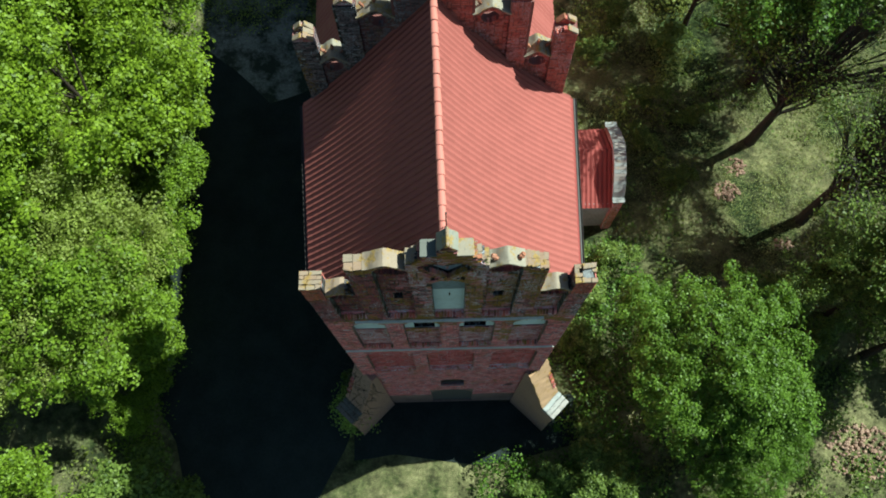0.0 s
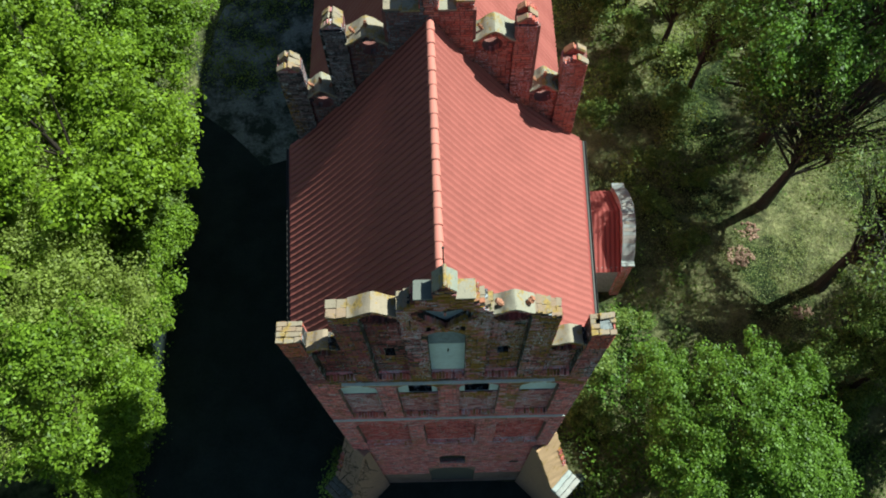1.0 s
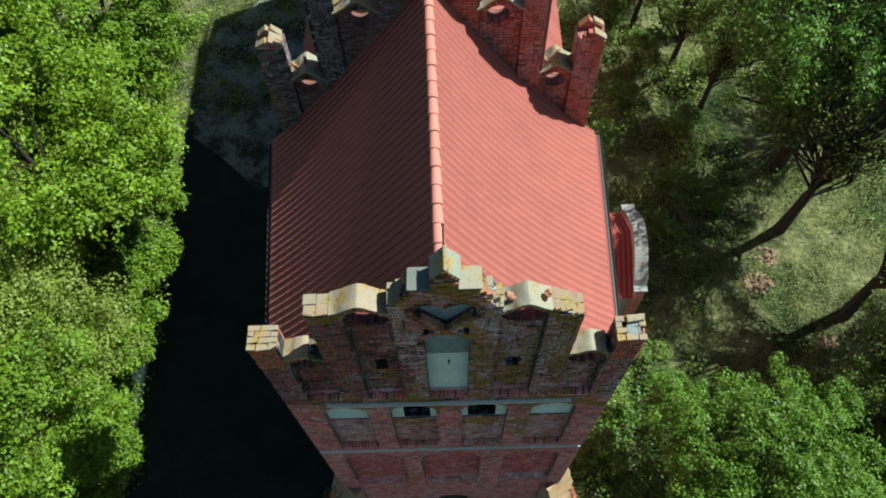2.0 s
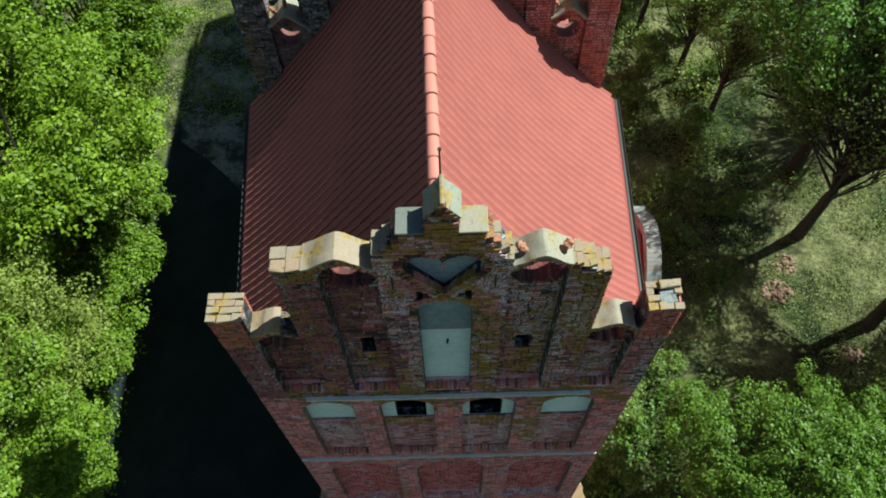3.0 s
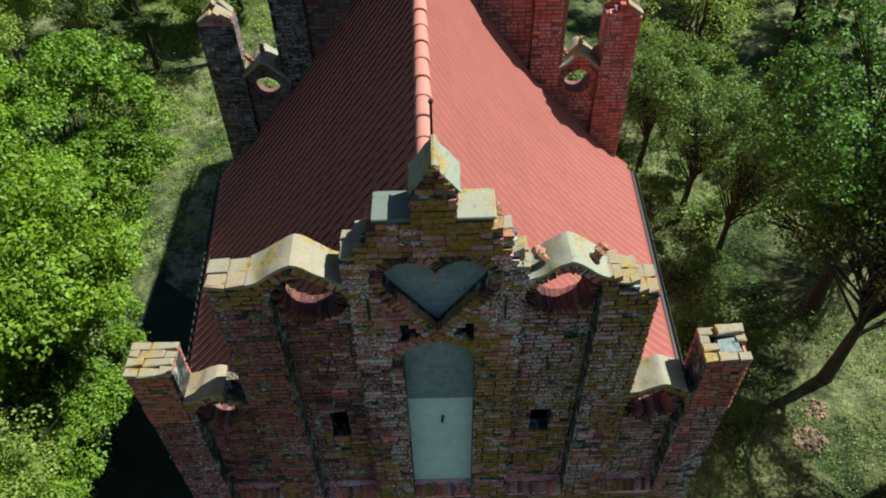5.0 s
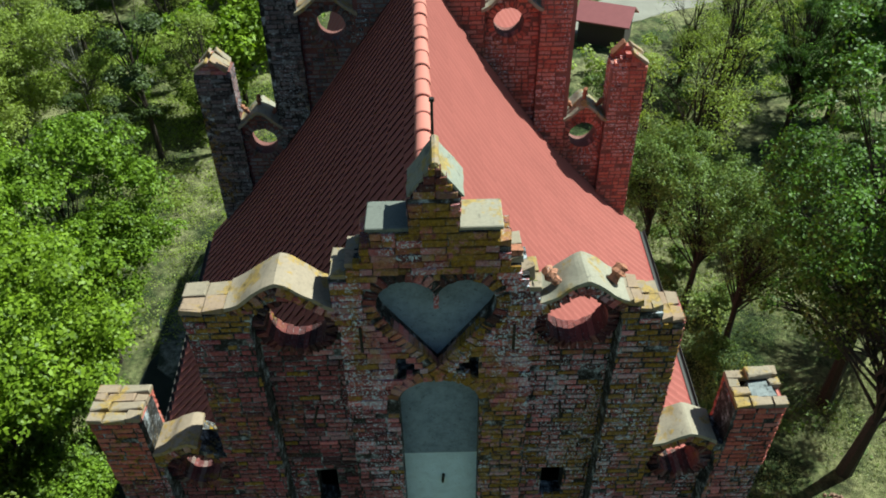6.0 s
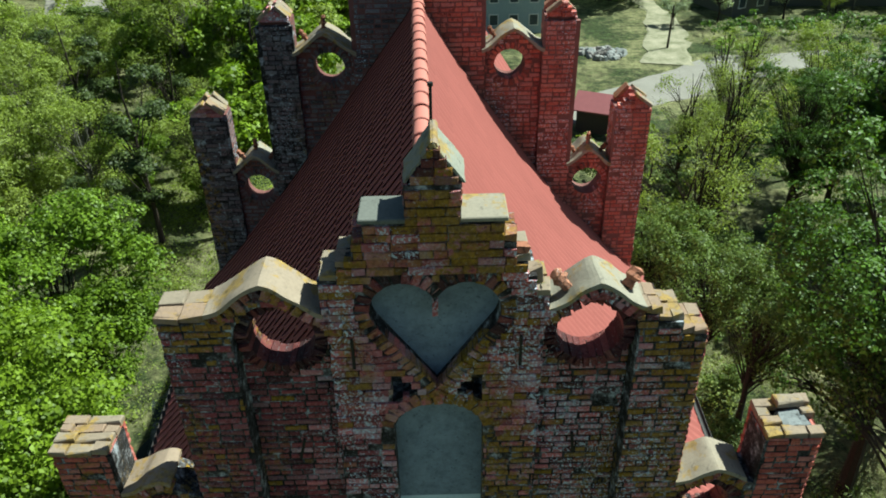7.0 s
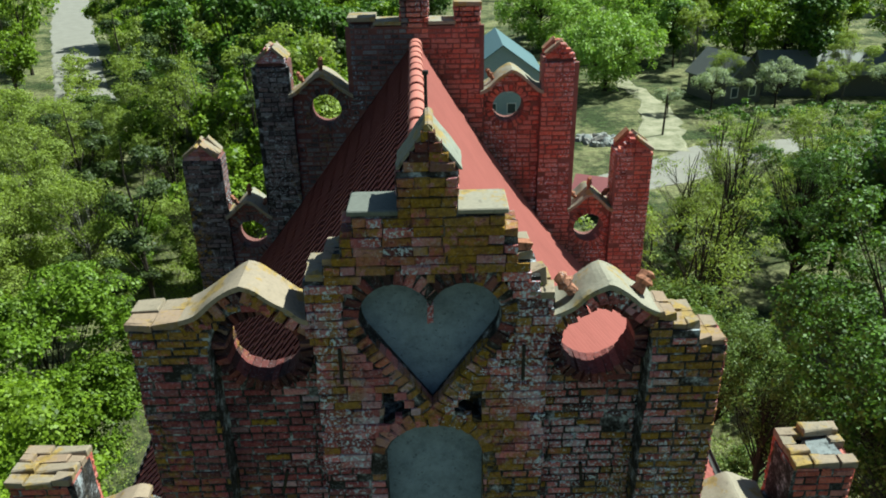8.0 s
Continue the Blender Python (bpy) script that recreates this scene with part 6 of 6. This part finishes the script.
# ---- village ----
def house(name, label, x, y, turn, width, depth, eaves, ridge, wall_mat, roof_mat, windows, storeys=1):
    """A house with a saddle roof, its eaves overhanging, windows with frames on the front."""
    hub = thing(name, label, "house", m=pose(x, y, ground_z(x, y), 0, 0, turn))
    bm = bmesh.new()
    a = [bm.verts.new((px, -depth / 2, pz)) for px, pz in ((-width / 2, -0.3), (width / 2, -0.3), (width / 2, eaves), (0, ridge), (-width / 2, eaves))]
    b = [bm.verts.new((v.co.x, depth / 2, v.co.z)) for v in a]
    for i in range(5):
        j = (i + 1) % 5
        bm.faces.new((a[i], a[j], b[j], b[i]))
    bm.faces.new(a)
    bm.faces.new(b)
    bmesh.ops.recalc_face_normals(bm, faces=list(bm.faces))
    part("wall", bm, wall_mat, hub)
    for s in (-1, 1):
        bm = bmesh.new()
        rise = (ridge - eaves) / (width / 2)
        n = 24
        rows = []
        for lift in (0.05, 0.17):
            for yy in (-depth / 2 - 0.4, depth / 2 + 0.4):
                rows.append([bm.verts.new((s * (width / 2 + 0.45) * u, yy, ridge + lift - rise * (width / 2 + 0.45) * u)) for u in (0, 0.5, 1)])
        for p, q in ((0, 1), (2, 3), (0, 2), (1, 3)):
            for i in range(2):
                bm.faces.new((rows[p][i], rows[p][i + 1], rows[q][i + 1], rows[q][i]))
        bm.faces.new((rows[0][2], rows[1][2], rows[3][2], rows[2][2]))
        bmesh.ops.recalc_face_normals(bm, faces=list(bm.faces))
        part("roof", bm, roof_mat, hub)
    for k in range(windows):
        for st in range(storeys):
            wx = -width / 2 + (k + 0.5) * width / windows
            wz = 1.0 + st * 2.8
            win = new("window")
            win.parent = hub
            bm = bmesh.new()
            slab(bm, [[(wx - 0.6, wz), (wx + 0.6, wz), (wx + 0.6, wz + 1.45), (wx - 0.6, wz + 1.45)],
                      [(wx - 0.5, wz + 0.1), (wx + 0.5, wz + 0.1), (wx + 0.5, wz + 1.35), (wx - 0.5, wz + 1.35)]], -depth / 2 - 0.06, -depth / 2 - 0.004)
            part("frame", bm, WHITE, win)
            bm = bmesh.new()
            box(bm, wx - 0.5, wx + 0.5, -depth / 2 - 0.03, -depth / 2 - 0.005, wz + 0.1, wz + 1.35)
            part("pane", bm, GLASSY, win)
    return hub


WHITE = paint_material("white_paint", (0.75, 0.76, 0.76), 0.6)
GLASSY = paint_material("dark_glass", (0.05, 0.07, 0.09), 0.1)
BLUE_WALL = paint_material("pale_blue_plaster", (0.34, 0.42, 0.46), 0.85, 3.0)
GREY_WALL = paint_material("grey_boards", (0.12, 0.12, 0.115), 0.9, 3.0)
BLUE_ROOF = paint_material("blue_grey_sheet", (0.12, 0.19, 0.22), 0.5, 2.0)
GREY_ROOF = paint_material("grey_sheet", (0.16, 0.165, 0.16), 0.6, 2.0)
RED_SHEET = paint_material("red_sheet", (0.32, 0.11, 0.12), 0.5, 2.0)
WOOD = paint_material("dark_boards", (0.06, 0.05, 0.045), 0.9, 5.0)

house("village_house", "pale blue two-storey house with a blue-grey roof", 9.0, 97.0, 0, 10.0, 12.0, 6.0, 9.6, BLUE_WALL, BLUE_ROOF, 4, 2)
house("cottage", "small grey boarded cottage among trees", 41.0, 101.0, 20, 6.0, 8.0, 3.4, 6.2, GREY_WALL, GREY_ROOF, 2)
house("barn", "long low grey barn behind a hedge", 58.0, 104.0, 85, 7.0, 22.0, 3.2, 5.6, GREY_WALL, GREY_ROOF, 0)
house("shed", "dark wooden shed with a red sheet roof", 15.6, 61.0, 65, 3.0, 4.2, 2.3, 3.2, WOOD, RED_SHEET, 0)
house("cottage", "grey cottage by the sandy road", -70.0, 104.0, 40, 7.0, 9.0, 3.2, 6.0, GREY_WALL, GREY_ROOF, 3)
house("barn", "low grey barn by the sandy road", -96.0, 150.0, 20, 8.0, 14.0, 3.2, 6.0, GREY_WALL, GREY_ROOF, 0)


def boulder_mesh(seed, r):
    bm = bmesh.new()
    bmesh.ops.create_icosphere(bm, subdivisions=2, radius=r)
    for v in bm.verts:
        v.co += noise.noise_vector(v.co * (1.6 / r) + Vector((seed, 0, 0))) * r * 0.45
        v.co.z *= 0.7
    me = bpy.data.meshes.new("stone")
    bm.to_mesh(me)
    bm.free()
    return me


rg = random.Random(12)
STONES = [boulder_mesh(i * 3.7, 1.0) for i in range(4)]
for me in STONES:
    me.materials.append(RUBBLE)
GREY_STONES = [me.copy() for me in STONES]
for me in GREY_STONES:
    me.materials.clear()
    me.materials.append(STONE)


def heap(label, x, y, radius, count, size, grey=False):
    hub = thing("rubble_heap", label, "rubble", m=pose(x, y, ground_z(x, y)))
    for i in range(count):
        a, d = rg.uniform(0, math.tau), radius * math.sqrt(rg.random())
        s = size * rg.uniform(0.5, 1.3)
        m = pose(d * math.cos(a), d * math.sin(a) * 0.8, 0.04 + (radius - d) * 0.10, rg.uniform(0, 360), rg.uniform(0, 360), 0) @ Matrix.Scale(s, 4)
        placed("stone", rg.choice(GREY_STONES if grey else STONES), None, hub, "", m)


heap("small heap of broken brick on the grass", 16.2, 11.65, 0.75, 110, 0.085)
heap("small heap of broken brick on the grass", 16.9, 13.15, 0.7, 60, 0.08)
heap("scattered broken brick under the trees", 18.9, 8.3, 0.6, 40, 0.08)
heap("spread heap of broken brick and sand", 21.1, -3.1, 1.8, 190, 0.10)
heap("heap of pale field stones beside the track", 19.6, 82.0, 2.6, 60, 0.5, True)

# wooden post with a wire fence line beside the track
bm = bmesh.new()
tube(bm, [(0, 0, -0.3), (0.05, 0, 2.6), (0.1, 0, 5.0)], [0.14, 0.12, 0.1], 8)
post = tagged(part("utility_post", bm, BARK), "weathered wooden post at the roadside", "post")
post.matrix_basis = pose(27.8, 83.8, ground_z(27.8, 83.8))

# hedges: leaf clumps along a line, on short stems
def hedge(label, pts, height, width, material, seed):
    gen2 = np.random.default_rng(seed)
    centres, radii = [], []
    for (x0, y0), (x1, y1) in zip(pts, pts[1:]):
        n = int(math.hypot(x1 - x0, y1 - y0) * 3)
        for i in range(n):
            u = i / n
            x, y = x0 + (x1 - x0) * u + gen2.normal() * width * 0.3, y0 + (y1 - y0) * u + gen2.normal() * width * 0.3
            centres.append((x, y, ground_z(x, y) + gen2.uniform(0.3, height)))
            radii.append(gen2.uniform(0.5, 1.1))
    ob = placed("hedge", crown_mesh("hedge", centres, radii, 34, 0.32, material, gen2))
    tagged(ob, label, "hedge")


hedge("dense dark green hedge along the road", [(34, 86), (44, 87), (62, 86), (85, 84)], 2.6, 3.0, LEAF_DEEP, 3)
hedge("flowering pale hedge by the road", [(33, 80), (38, 81.5)], 1.8, 1.6, LEAF_WILLOW, 4)
hedge("overgrown bushes along the meadow", [(12, 52), (24, 56), (38, 66), (60, 70)], 2.4, 4.0, LEAF_FEATHER, 6)
hedge("bushes along the village road", [(-40, 84), (-50, 104), (-62, 130)], 3.0, 4.0, LEAF_FEATHER, 8)
